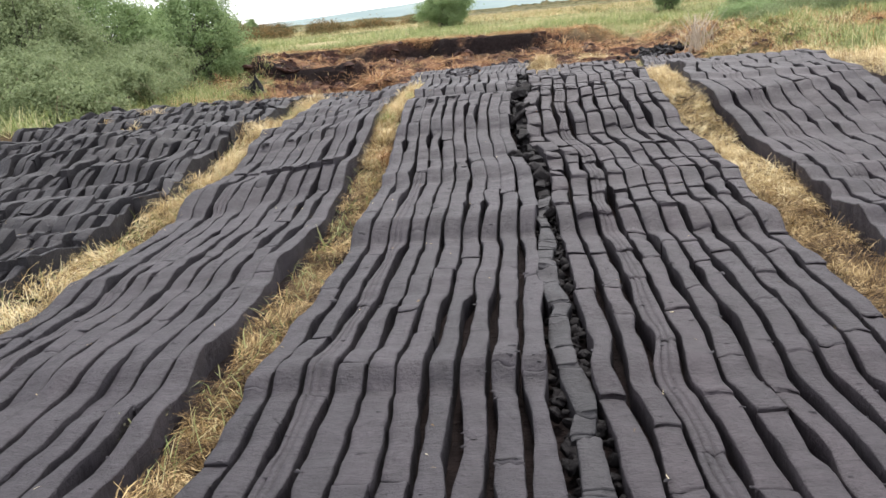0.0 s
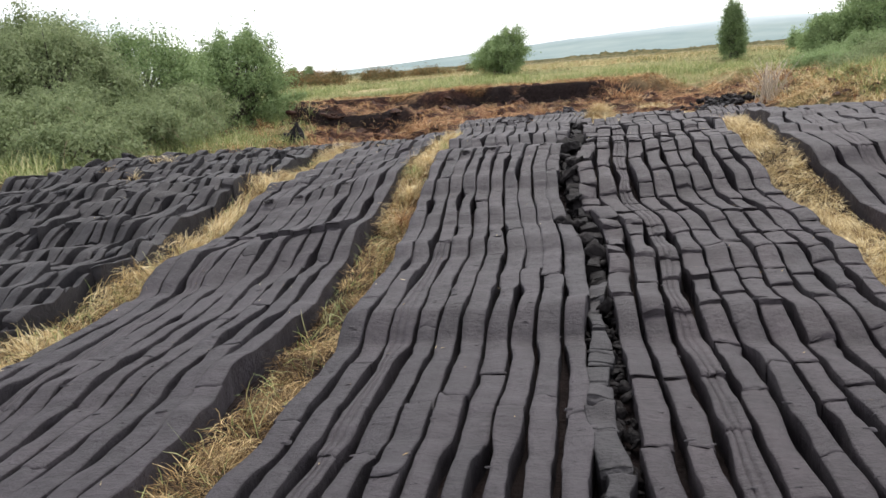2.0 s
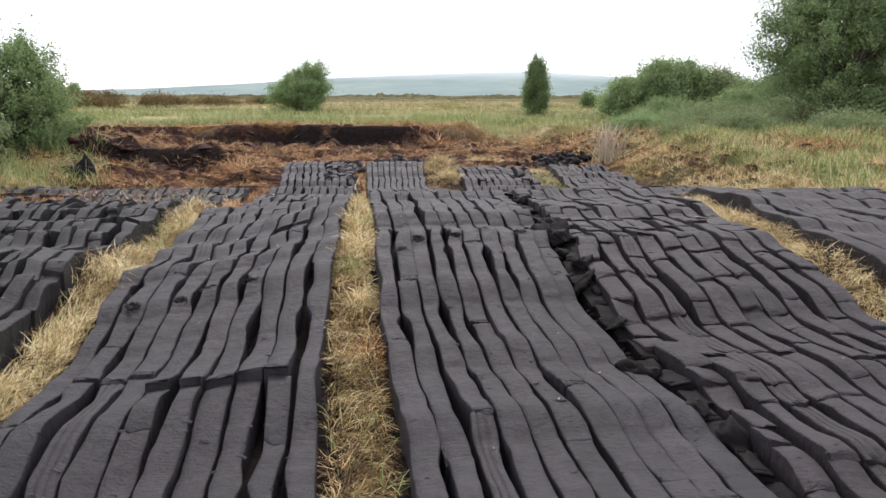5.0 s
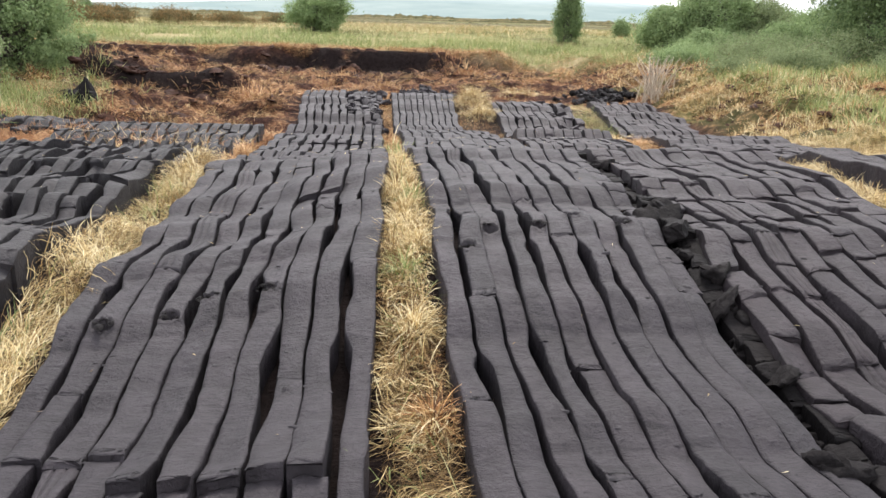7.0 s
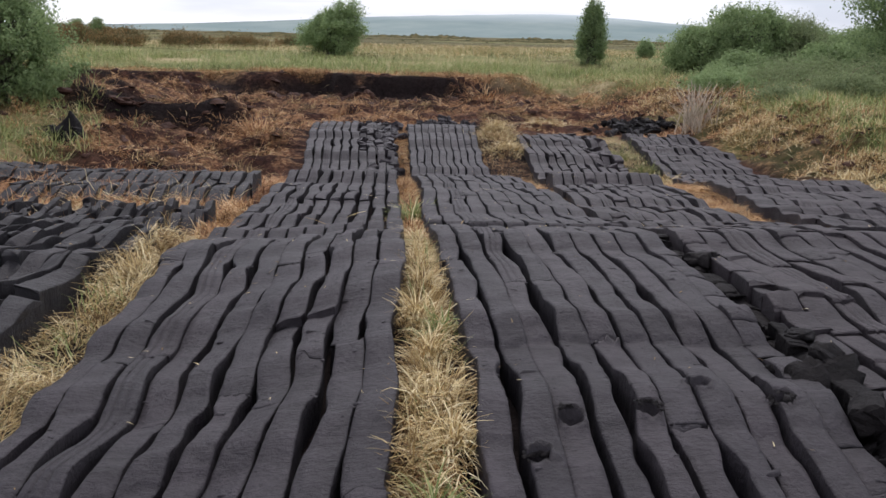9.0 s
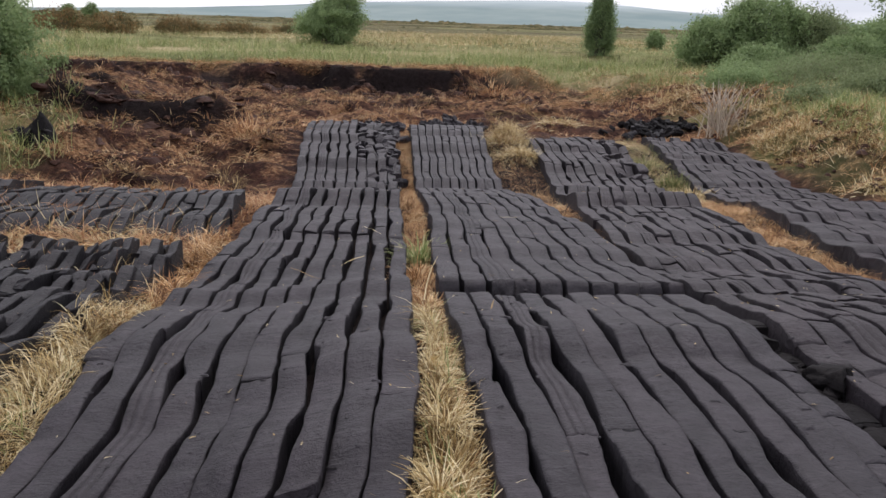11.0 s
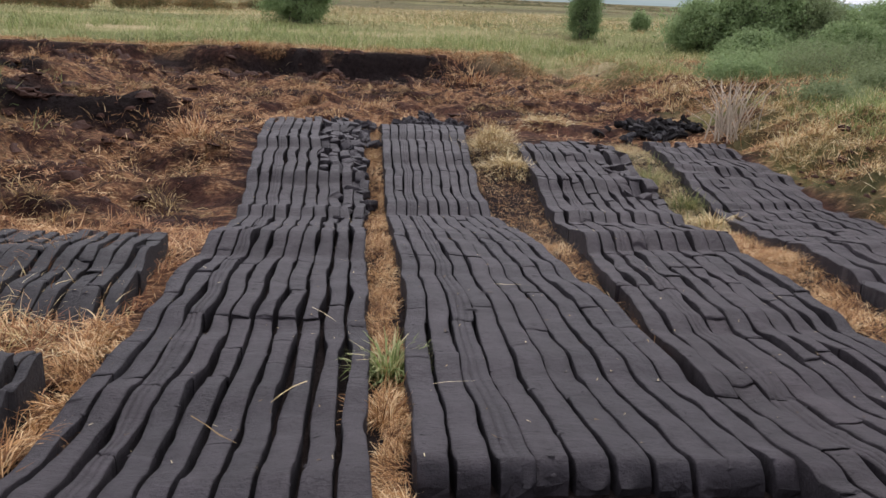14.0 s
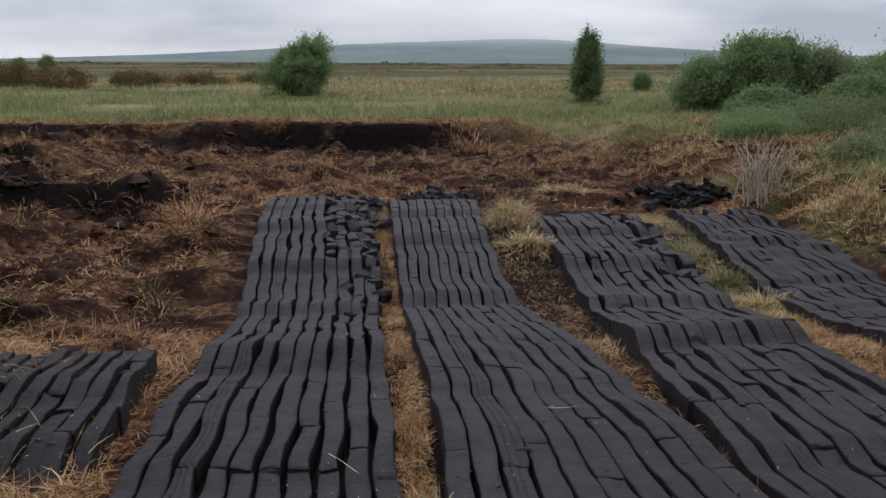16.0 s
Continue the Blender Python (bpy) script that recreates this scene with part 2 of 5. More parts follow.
def hill_material():
    """Far hillside with the damp air's haze painted into its colour: pale blue-green, hedges and fields barely told
    apart.
    """
    m, n, l, s = material("painted_haze_hill")
    g = n.new("ShaderNodeNewGeometry").outputs["Position"]
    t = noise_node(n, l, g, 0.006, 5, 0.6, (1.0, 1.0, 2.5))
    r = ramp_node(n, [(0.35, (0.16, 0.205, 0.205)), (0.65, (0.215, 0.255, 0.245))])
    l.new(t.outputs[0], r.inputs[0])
    # cloud on the upper slopes, painted as a paler colour that grows with height
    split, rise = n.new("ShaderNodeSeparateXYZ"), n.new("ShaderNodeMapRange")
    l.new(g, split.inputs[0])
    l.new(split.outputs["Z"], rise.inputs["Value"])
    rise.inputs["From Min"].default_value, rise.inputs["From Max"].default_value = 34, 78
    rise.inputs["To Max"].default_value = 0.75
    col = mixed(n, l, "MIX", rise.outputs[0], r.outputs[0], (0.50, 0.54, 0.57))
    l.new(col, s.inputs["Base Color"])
    # a weak glow of the same colour adds to the painted haze
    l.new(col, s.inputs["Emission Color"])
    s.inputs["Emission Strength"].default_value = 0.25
    s.inputs["Roughness"].default_value = 1.0
    s.inputs["Specular IOR Level"].default_value = 0.0
    return m


TURF = turf_material("dry_black_turf", (0.0122, 0.0102, 0.0126), (0.0392, 0.0336, 0.0402))
TURF_RED = turf_material("dry_brown_black_turf", (0.0130, 0.0102, 0.0124), (0.0400, 0.0324, 0.0382))
# darker peats: near-black for furrow lumps and stump, dark for blocks and left bank
TURF_DARKEST = turf_material("crumbled_dark_turf", (0.005, 0.0044, 0.0047), (0.017, 0.0150, 0.0157), 0.08)
TURF_DARK = turf_material("darker_black_turf", (0.0095, 0.0085, 0.0102), (0.0275, 0.0250, 0.0285))
PEAT_BROWN = turf_material("crumbled_brown_peat", (0.026, 0.014, 0.011), (0.075, 0.040, 0.030), 0.05)
STRAW_ORANGE = island_material("orange_straw", [(0.0, (0.09, 0.038, 0.016)), (0.35, (0.29, 0.145, 0.058)), (0.7, (0.52, 0.30, 0.13)), (1.0, (0.76, 0.56, 0.32))], 0.75, 0.2, 0.22, 4.0)
GROUND = ground_material()
STRAW = island_material("bleached_straw", [(0.0, (0.13, 0.08, 0.035)), (0.3, (0.33, 0.22, 0.09)), (0.6, (0.60, 0.46, 0.22)), (1.0, (0.83, 0.72, 0.46))], 0.7, 0.25, 0.20, 5.0)
STRAW_BROWN = island_material("weathered_straw", [(0.0, (0.045, 0.025, 0.012)), (0.45, (0.14, 0.085, 0.034)), (0.78, (0.32, 0.21, 0.088)), (1.0, (0.66, 0.50, 0.26))], 0.75, 0.2, 0.24, 5.0)
RED_STRAW = island_material("reddish_dead_litter", [(0.0, (0.085, 0.035, 0.020)), (0.35, (0.29, 0.128, 0.060)), (0.7, (0.51, 0.285, 0.135)), (1.0, (0.74, 0.53, 0.30))], 0.8, 0.2, 0.20, 1.6)
GREEN = island_material("fresh_grass", [(0.0, (0.13, 0.165, 0.055)), (0.45, (0.24, 0.295, 0.10)), (0.8, (0.40, 0.42, 0.19)), (1.0, (0.52, 0.46, 0.25))], 0.6, 0.3, 0.2, 1.0)
SEDGE = island_material("sedge_grass", [(0.0, (0.10, 0.11, 0.04)), (0.35, (0.21, 0.235, 0.085)), (0.7, (0.39, 0.335, 0.165)), (1.0, (0.60, 0.49, 0.29))], 0.75, 0.3, 0.42, 0.22)
LEAF = island_material("willow_leaf", [(0.0, (0.165, 0.23, 0.102)), (0.5, (0.235, 0.32, 0.145)), (1.0, (0.315, 0.40, 0.19))], 0.75, 0.5, 0.10, 2.2)
LEAF_PALE = island_material("sallow_leaf", [(0.0, (0.155, 0.195, 0.092)), (0.5, (0.21, 0.258, 0.128)), (1.0, (0.285, 0.33, 0.178))], 0.75, 0.5, 0.12, 2.2)
LEAF_DARK = island_material("tree_leaf", [(0.0, (0.145, 0.205, 0.092)), (0.5, (0.20, 0.275, 0.125)), (1.0, (0.27, 0.35, 0.165))], 0.75, 0.5, 0.10, 2.2)
HEATH = island_material("dark_heather", [(0.0, (0.07, 0.06, 0.032)), (0.5, (0.12, 0.10, 0.05)), (1.0, (0.19, 0.17, 0.08))], 0.9, 0.0, 0.2, 0.05)
GORSE = island_material("rusty_heath", [(0.0, (0.075, 0.085, 0.035)), (0.5, (0.15, 0.115, 0.05)), (1.0, (0.30, 0.18, 0.08))], 0.8, 0.4, 0.2, 0.9)
BARK = island_material("grey_bark", [(0.0, (0.06, 0.05, 0.04)), (1.0, (0.17, 0.15, 0.125))], 0.9)
CANE_PALE = island_material("bleached_twig", [(0.0, (0.24, 0.19, 0.14)), (1.0, (0.52, 0.44, 0.35))], 0.8)
CANE = island_material("brown_cane", [(0.0, (0.09, 0.06, 0.035)), (1.0, (0.24, 0.17, 0.11))], 0.8)
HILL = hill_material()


def scrub_material():
    m, n, l, s = material("far_scrub")
    g = n.new("ShaderNodeNewGeometry").outputs["Position"]
    t = noise_node(n, l, g, 0.5, 6, 0.7, (1.0, 1.0, 2.0))
    r = ramp_node(n, [(0.35, (0.045, 0.045, 0.026)), (0.5, (0.09, 0.085, 0.045)), (0.68, (0.19, 0.15, 0.08))])
    l.new(t.outputs[0], r.inputs[0])
    l.new(r.outputs[0], s.inputs["Base Color"])
    s.inputs["Roughness"].default_value = 1.0
    s.inputs["Specular IOR Level"].default_value = 0.0
    return m


SCRUB = scrub_material()


# ---------- mesh helpers ----------
def mesh_of(name, verts, faces, mat, smooth_faces=True):
    me = bpy.data.meshes.new(name)
    me.from_pydata(verts.tolist() if hasattr(verts, "tolist") else verts, [], faces)
    if smooth_faces:
        me.polygons.foreach_set("use_smooth", np.ones(len(me.polygons), bool))
    me.materials.append(mat)
    return me


def quads_mesh(name, verts, quads, mat, smooth_faces=False):
    """A mesh from arrays of places and of four-cornered faces."""
    me = bpy.data.meshes.new(name)
    me.vertices.add(len(verts))
    me.vertices.foreach_set("co", np.asarray(verts, np.float32).ravel())
    me.loops.add(quads.size)
    me.loops.foreach_set("vertex_index", quads.ravel().astype(np.int32))
    me.polygons.add(len(quads))
    me.polygons.foreach_set("loop_start", (np.arange(len(quads)) * 4).astype(np.int32))
    me.polygons.foreach_set("loop_total", np.full(len(quads), 4, np.int32))
    if smooth_faces:
        me.polygons.foreach_set("use_smooth", np.ones(len(quads), bool))
    me.update(calc_edges=True)
    me.materials.append(mat)
    return me


def part(name, me, parent, label=""):
    ob = new(name, me)
    ob.parent = parent
    return tagged(ob, label)


def blade_mesh(name, rng, roots, length, width, lift, mat, bend=0.5, spread=1.0, heading=None, sections=3, drop=0.01):
    """Thin bent blades: roots (n, 3); lift 0 lies flat, 1 stands."""
    n = len(roots)
    ln = length * rng.uniform(0.55, 1.35, n)
    az = rng.uniform(0, 2 * np.pi, n) if heading is None else heading + rng.normal(0, spread, n)
    el = np.clip(lift + rng.normal(0, 0.22, n), 0.02, 1.5) * np.pi / 2
    el = np.minimum(el, np.pi / 2 * 0.98)
    curve = bend * rng.normal(0.9, 0.5, n)
    turn = rng.normal(0, 0.5, n)
    side = np.stack([-np.sin(az), np.cos(az), 0 * az], 1)
    tilt = rng.normal(0, 0.6, n)
    side[:, 2] = np.sin(tilt) * 0.6
    pts, p = [], roots.astype(float).copy()
    a, e = az.copy(), el.copy()
    for k in range(sections + 1):
        w = width * (1 - 0.8 * (k / sections) ** 2) * 0.5 * rng.uniform(0.6, 1.4, n)[:, None] if k else width * 0.4 * np.ones((n, 1))
        pts.append(np.stack([p - side * w, p + side * w], 1))
        step = np.stack([np.cos(a) * np.cos(e), np.sin(a) * np.cos(e), np.sin(e)], 1) * (ln / sections)[:, None]
        p = p + step
        e = e - curve / sections * 1.3
        a = a + turn / sections
    v = np.stack(pts, 1).reshape(n, -1, 3)
    v[:, :, 2] = np.maximum(v[:, :, 2], roots[:, None, 2] - drop)
    per = 2 * (sections + 1)
    base = (np.arange(n) * per)[:, None, None]
    q = np.array([[2 * k, 2 * k + 1, 2 * k + 3, 2 * k + 2] for k in range(sections)])[None]
    return quads_mesh(name, v.reshape(-1, 3), (base + q).reshape(-1, 4), mat)


def leaf_mesh(name, rng, places, size, mat, outward):
    """Small pointed leaves, each folded along its rib, lying roughly across the outward direction."""
    n = len(places)
    s = size * rng.uniform(0.55, 1.45, n)[:, None]
    w = outward / (np.linalg.norm(outward, axis=1)[:, None] + 1e-9) + rng.normal(0, 0.62, (n, 3))
    w /= np.linalg.norm(w, axis=1)[:, None]
    d = rng.normal(0, 1, (n, 3))
    d[:, 2] -= 0.5
    d = d - w * (d * w).sum(1)[:, None]
    d /= np.linalg.norm(d, axis=1)[:, None] + 1e-9
    u = np.cross(d, w)
    a, b = places, places + d * s
    mid = (a + b) / 2
    v = np.stack([a, mid + u * s * 0.3 + w * s * 0.08, b - w * s * 0.12, mid - u * s * 0.3 + w * s * 0.08], 1)
    quads = (np.arange(n) * 4)[:, None] + np.arange(4)[None]
    return quads_mesh(name, v.reshape(-1, 3), quads, mat)


def tube_mesh(name, paths, mat, sides=6):
    """Tapered limbs: every path is a list of (place, radius)."""
    verts, faces = [], []
    for path in paths:
        first = len(verts)
        for k, (p, r) in enumerate(path):
            for j in range(sides):
                a = 2 * math.pi * j / sides
                verts.append((p[0] + r * math.cos(a), p[1] + r * math.sin(a), p[2] + 0.2 * r * math.sin(a)))
        for k in range(len(path) - 1):
            for j in range(sides):
                a, b = first + k * sides + j, first + k * sides + (j + 1) % sides
                faces.append((a, b, b + sides, a + sides))
        faces.append(tuple(range(first + (len(path) - 1) * sides, first + len(path) * sides)))
    return mesh_of(name, np.array(verts), faces, mat)


def clod_mesh(name, seed, mat, squash=0.75):
    """A torn lump or plate of peat with worn corners and a crumbly skin."""
    rng = np.random.default_rng(900 + seed)
    bm = bmesh.new()
    flat = 0.38 if seed % 3 == 0 else squash
    for _ in range(18):
        d = rng.normal(0, 1, 3)
        d /= np.linalg.norm(d)
        k = rng.uniform(0.36, 0.60)
        bm.verts.new((d[0] * k, d[1] * k * 1.25, d[2] * k * flat))
    bmesh.ops.convex_hull(bm, input=bm.verts)
    bmesh.ops.subdivide_edges(bm, edges=bm.edges[:], cuts=3, use_grid_fill=True)
    for _ in range(2):
        bmesh.ops.smooth_vert(bm, verts=bm.verts, factor=0.5, use_axis_x=True, use_axis_y=True, use_axis_z=True)
    for v in bm.verts:
        q = v.co
        r = float(fbm(q.x * 5 + seed, q.y * 5 + q.z * 3.1, 910 + seed, 3))
        e = float(fbm(q.x * 14 - seed, q.y * 14 + q.z * 11, 930 + seed, 2))
        v.co = q * (1 + 0.42 * r + 0.22 * e) + Vector(rng.normal(0, 0.014, 3))
    me = bpy.data.meshes.new(name)
    bm.to_mesh(me)
    bm.free()
    me.polygons.foreach_set("use_smooth", np.ones(len(me.polygons), bool))
    me.materials.append(mat)
    return me


def broken_sod_mesh(name, seed, mat):
    """A snapped length of extruded peat: blocky, with torn ends."""
    rng = np.random.default_rng(700 + seed)
    bm = bmesh.new()
    bmesh.ops.create_cube(bm, size=1.0)
    bmesh.ops.scale(bm, vec=(0.55, rng.uniform(0.8, 1.3), 0.5), verts=bm.verts)
    bmesh.ops.bevel(bm, geom=bm.edges[:], offset=0.06, segments=1, affect="EDGES")
    bmesh.ops.subdivide_edges(bm, edges=[e for e in bm.edges if e.calc_length() > 0.2], cuts=2, use_grid_fill=True)
    for v in bm.verts:
        v.co += Vector(rng.normal(0, 0.022, 3))
    me = bpy.data.meshes.new(name)
    bm.to_mesh(me)
    bm.free()
    me.materials.append(mat)
    return me


# ---------- ground ----------
def axis(lo, hi, step, far, growth=1.28):
    core = np.arange(lo, hi + 1e-6, step)
    out, d, p = [], step, hi
    while p < far:
        d *= growth
        p += d
        out.append(p)
    back, d, p = [], step, lo
    while p > -far:
        d *= growth
        p -= d
        back.append(p)
    return np.array(back[::-1] + core.tolist() + out)


def build_ground():
    xs, near, far_ys = axis(-11, 13, 0.11, 2600), axis(-5, 11, 0.16, 2600), axis(11, 36, 0.11, 2600)
    ys = np.concatenate([near[near < 10.99], far_ys[far_ys > 10.99]])
    X, Y = np.meshgrid(xs, ys)
    Z = ground_height(X, Y)
    far = smooth(120, 900, np.hypot(X, Y - 5))
    Z = Z * (1 - far) + 0.7 * far + 0.25 * fbm(X * 0.02, Y * 0.02, 40) * smooth(45, 90, np.hypot(X, Y))
    v = np.stack([X, Y, Z], 2).reshape(-1, 3)
    h, w = X.shape
    i = np.arange(h * w).reshape(h, w)
    q = np.stack([i[:-1, :-1], i[:-1, 1:], i[1:, 1:], i[1:, :-1]], 2).reshape(-1, 4)
    me = quads_mesh("ground", v, q, GROUND, True)
    line = scarp_line(X)
    wide = smooth(3.0, 6.0, X)
    grass = smooth(0.3, 1.4, Y - line - 0.5 + fbm(X * 0.8, Y * 0.8, 50)) * (1 - wide)
    grass = grass + wide * smooth(-0.3, 0.5, fbm(X * 0.5, Y * 0.5, 51, 4) + smooth(6, 12, X) * 0.6 - 0.45 + smooth(25, 33, Y))
    grass = np.maximum(grass, smooth(-4.6, -6.0, X + 0.8 * fbm(X * 0.6, Y * 0.6, 52)) * (1 - smooth(17, 22, Y)) * 0.9)
    grass = np.maximum(grass, smooth(4.7, 5.1, X) * (1 - smooth(22, 25, Y)) * np.clip(0.55 + 0.9 * fbm(X * 0.9, Y * 0.9, 57, 4), 0, 0.9))
    grass = np.maximum(grass, smooth(-9, -12, X))
    black = smooth(-0.35, 0.0, Y - line + 0.2 * fbm(X * 1.6, Y * 0.9, 21, 4)) * (1 - smooth(0.45, 0.85, Y - line - 0.3 * fbm(X * 1.6, Y * 0.9, 21, 4))) * smooth(-11, -9, X) * (1 - smooth(2.4, 3.4, X)) * np.maximum(smooth(-0.75, -0.25, fbm(X * 1.7, Y * 3.2, 56, 3)) * smooth(-3.4, -2.4, X), 0.9 * smooth(-0.12, 0.22, fbm(X * 0.8, Y * 1.6, 56, 3)))
    rag = 0.10 * fbm(X * 3.1, Y * 3.1, 53, 3)
    rim = np.interp(Y, (-3, 5, 9, 10.5, 12, 15, 18.2, 22.2), (-4.6, -4.6, -4.5, -4.0, -1.50, -1.36, -1.62, -1.84))
    end = np.interp(X, (-1.9, -0.4, -0.05, 1.2, 1.6, 3.1, 3.7, 4.7), (22.1, 22.3, 21.3, 21.3, 20.1, 20.1, 20.0, 19.8))
    floor = smooth(-0.05, 0.02, X - rim + rag) * (1 - smooth(4.6, 4.7, X + rag)) * (1 - smooth(-0.03, 0.05, Y - end + rag))
    black = np.maximum(black, floor)
    black = np.maximum(black, smooth(20.3, 20.6, Y) * (1 - smooth(21.0, 21.5, Y)) * smooth(-6.3, -5.8, X) * (1 - smooth(-3.4, -2.8, X)))
    black = np.maximum(black, smooth(24.4, 24.8, Y) * (1 - smooth(25.2, 25.8, Y)) * smooth(-9.4, -8.8, X) * (1 - smooth(-6.4, -5.8, X)))
    away = np.hypot(X, Y - 5)
    heath = smooth(75, 150, away) * (0.55 + 0.45 * smooth(-0.3, 0.1, fbm(X * 0.018, Y * 0.05, 54, 3) - 0.1))
    heath = np.maximum(heath, smooth(36, 48, away) * smooth(-0.12, 0.18, fbm(X * 0.06, Y * 0.16, 55, 3)) * 0.85)
    for key, values in (("grass", grass), ("black_peat", black), ("heath", heath)):
        att = me.attributes.new(key, "FLOAT", "POINT")
        att.data.foreach_set("value", np.clip(values, 0, 1).ravel().astype(np.float32))
    tagged(new("ground", me), "cut-over brown peat bog running into rough grassland", "ground", kind="structure")


build_ground()


def build_hills():
    def ridge(name, dist, profile, label):
        az = np.radians(np.linspace(-75, 80, 220))
        p = np.array(profile)
        rise = np.interp(np.degrees(az), p[:, 0], p[:, 1])
        rise = np.convolve(np.pad(rise, 4, mode="edge"), np.ones(9) / 9, mode="valid")
        rise = rise + 1.6 * fbm(np.degrees(az) * 0.6, az * 0, 61, 4) * np.clip(rise / 30, 0, 1)
        rows = []
        for k in np.linspace(0, 1, 14):
            d = dist + 900 * k
            z = -2 + (rise + 2) * np.sin(k * np.pi / 2) ** 1.3
            rows.append(np.stack([d * np.sin(az), d * np.cos(az), z], 1))
        v = np.array(rows)
        i = np.arange(v.shape[0] * v.shape[1]).reshape(v.shape[:2])
        q = np.stack([i[:-1, :-1], i[:-1, 1:], i[1:, 1:], i[1:, :-1]], 2).reshape(-1, 4)
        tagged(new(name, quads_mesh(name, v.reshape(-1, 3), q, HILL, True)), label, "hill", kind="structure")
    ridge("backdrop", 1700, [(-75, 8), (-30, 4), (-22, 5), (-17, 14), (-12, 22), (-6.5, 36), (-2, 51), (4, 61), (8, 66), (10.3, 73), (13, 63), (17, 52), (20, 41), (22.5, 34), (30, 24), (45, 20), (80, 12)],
          "low blue-green hills with haze and cloud painted on")


build_hills()


def build_scrub_lines():
    """Low ragged lines of heather and scrub that close the flat bog."""
    for k, (dist, low, high, seed) in enumerate(((105, 0.10, 0.6, 62), (170, 0.3, 1.1, 63), (290, 0.6, 1.9, 64))):
        az = np.radians(np.linspace(-50, 50, 1400))
        deg = np.degrees(az)
        rise = low + (high - low) * np.clip(0.5 + 1.2 * fbm(deg * 0.35, az * 0 + k, seed, 3), 0, 1) * (0.55 + 0.45 * fbm(deg * 4.5, az * 0, seed + 5, 4))
        rise = rise * smooth(-0.35, 0.0, fbm(deg * 0.22, az * 0 + 3, seed + 9, 2))
        rows = []
        for f in (0.0, 0.5, 1.0, 1.6):
            d = dist + 6 * f + 3 * fbm(deg * 0.8, az * 0, seed + 11, 2)
            z = 0.4 + rise * (f if f <= 1 else 0.4) * (1 + 0.25 * fbm(deg * 9, az * 0 + f, seed + 13, 2))
            rows.append(np.stack([d * np.sin(az), 5 + d * np.cos(az), z], 1))
        v = np.array(rows)
        i = np.arange(v.shape[0] * v.shape[1]).reshape(v.shape[:2])
        q = np.stack([i[:-1, :-1], i[:-1, 1:], i[1:, 1:], i[1:, :-1]], 2).reshape(-1, 4)
        tagged(new("heather_line", quads_mesh("heather_line", v.reshape(-1, 3), q, SCRUB, True)), "dark ragged line of heather and scrub far over the bog", "heather", kind="stuff")


build_scrub_lines()


# ---------- turf banks ----------
# rises across a bank: foot, height, run of the slope up, run of the fall behind it, slant over x
RISES = {
    "left": ((2, 0.025, 0.2, 0.4, 0.2), (3.3, 0.03, 0.25, 0.5, 0.3), (5.25, 0.075, 0.45, 0.35, 0.5), (6.8, 0.025, 0.15, 0.25, 0.3), (7.3, 0.028, 0.13, 0.25, 0.25), (7.8, 0.026, 0.15, 0.3, 0.2),
             (8.4, 0.032, 0.15, 0.3, 0.2), (8.95, 0.025, 0.15, 0.3, 0.2), (9.5, 0.02, 0.15, 0.3, 0.1), (10.45, 0.04, 0.15, 0.3, 0.05), (11.3, 0.03, 0.2, 0.4, 0), (12.4, 0.03, 0.3, 0.8, 0), (14.0, 0.09, 0.35, 0.9, 0), (16.0, 0.05, 0.2, 0.5, 0), (17.6, 0.06, 0.2, 0.6, 0), (19.2, 0.05, 0.2, 0.6, 0), (20.6, 0.04, 0.2, 0.6, 0)),
    "middle": ((2.02, 0.045, 0.12, 0.45, 0), (3.1, 0.012, 0.2, 0.4, 0), (4.12, 0.075, 0.22, 1.3, 0), (5.4, 0.035, 0.18, 0.35, 0), (6.05, 0.03, 0.18, 0.3, 0), (6.7, 0.03, 0.18, 0.35, 0), (7.4, 0.025, 0.2, 0.3, 0), (8.05, 0.05, 0.18, 0.5, 0), (9.2, 0.03, 0.2, 0.4, 0)),
    "middle_far": ((11.6, 0.02, 0.2, 0.6, 0), (12.5, 0.015, 0.2, 0.6, 0), (13.4, 0.012, 0.2, 0.6, 0), (14.4, 0.015, 0.2, 0.6, 0), (16.3, 0.075, 0.3, 1.0, 0), (18.4, 0.05, 0.25, 0.7, 0), (19.8, 0.05, 0.25, 0.7, 0)),
    "right": ((2, 0.02, 0.15, 0.4, 0), (4, 0.065, 0.25, 1.2, -0.3), (5, 0.03, 0.2, 0.3, 0), (5.7, 0.03, 0.2, 0.3, 0), (6.5, 0.03, 0.2, 0.3, 0), (7.3, 0.03, 0.2, 0.3, 0), (8.3, 0.03, 0.2, 0.3, 0), (9.3, 0.03, 0.2, 0.4, 0), (10.6, 0.04, 0.2, 0.4, 0), (11.5, 0.03, 0.2, 0.4, 0), (12.4, 0.03, 0.2, 0.4, 0),
              (14.45, 0.09, 0.25, 0.7, 0.1), (16.1, 0.06, 0.25, 0.6, 0), (17.5, 0.05, 0.25, 0.6, 0), (18.8, 0.05, 0.2, 0.6, 0)),
    "block": ((13.4, 0.04, 0.3, 0.3, 0),),
}


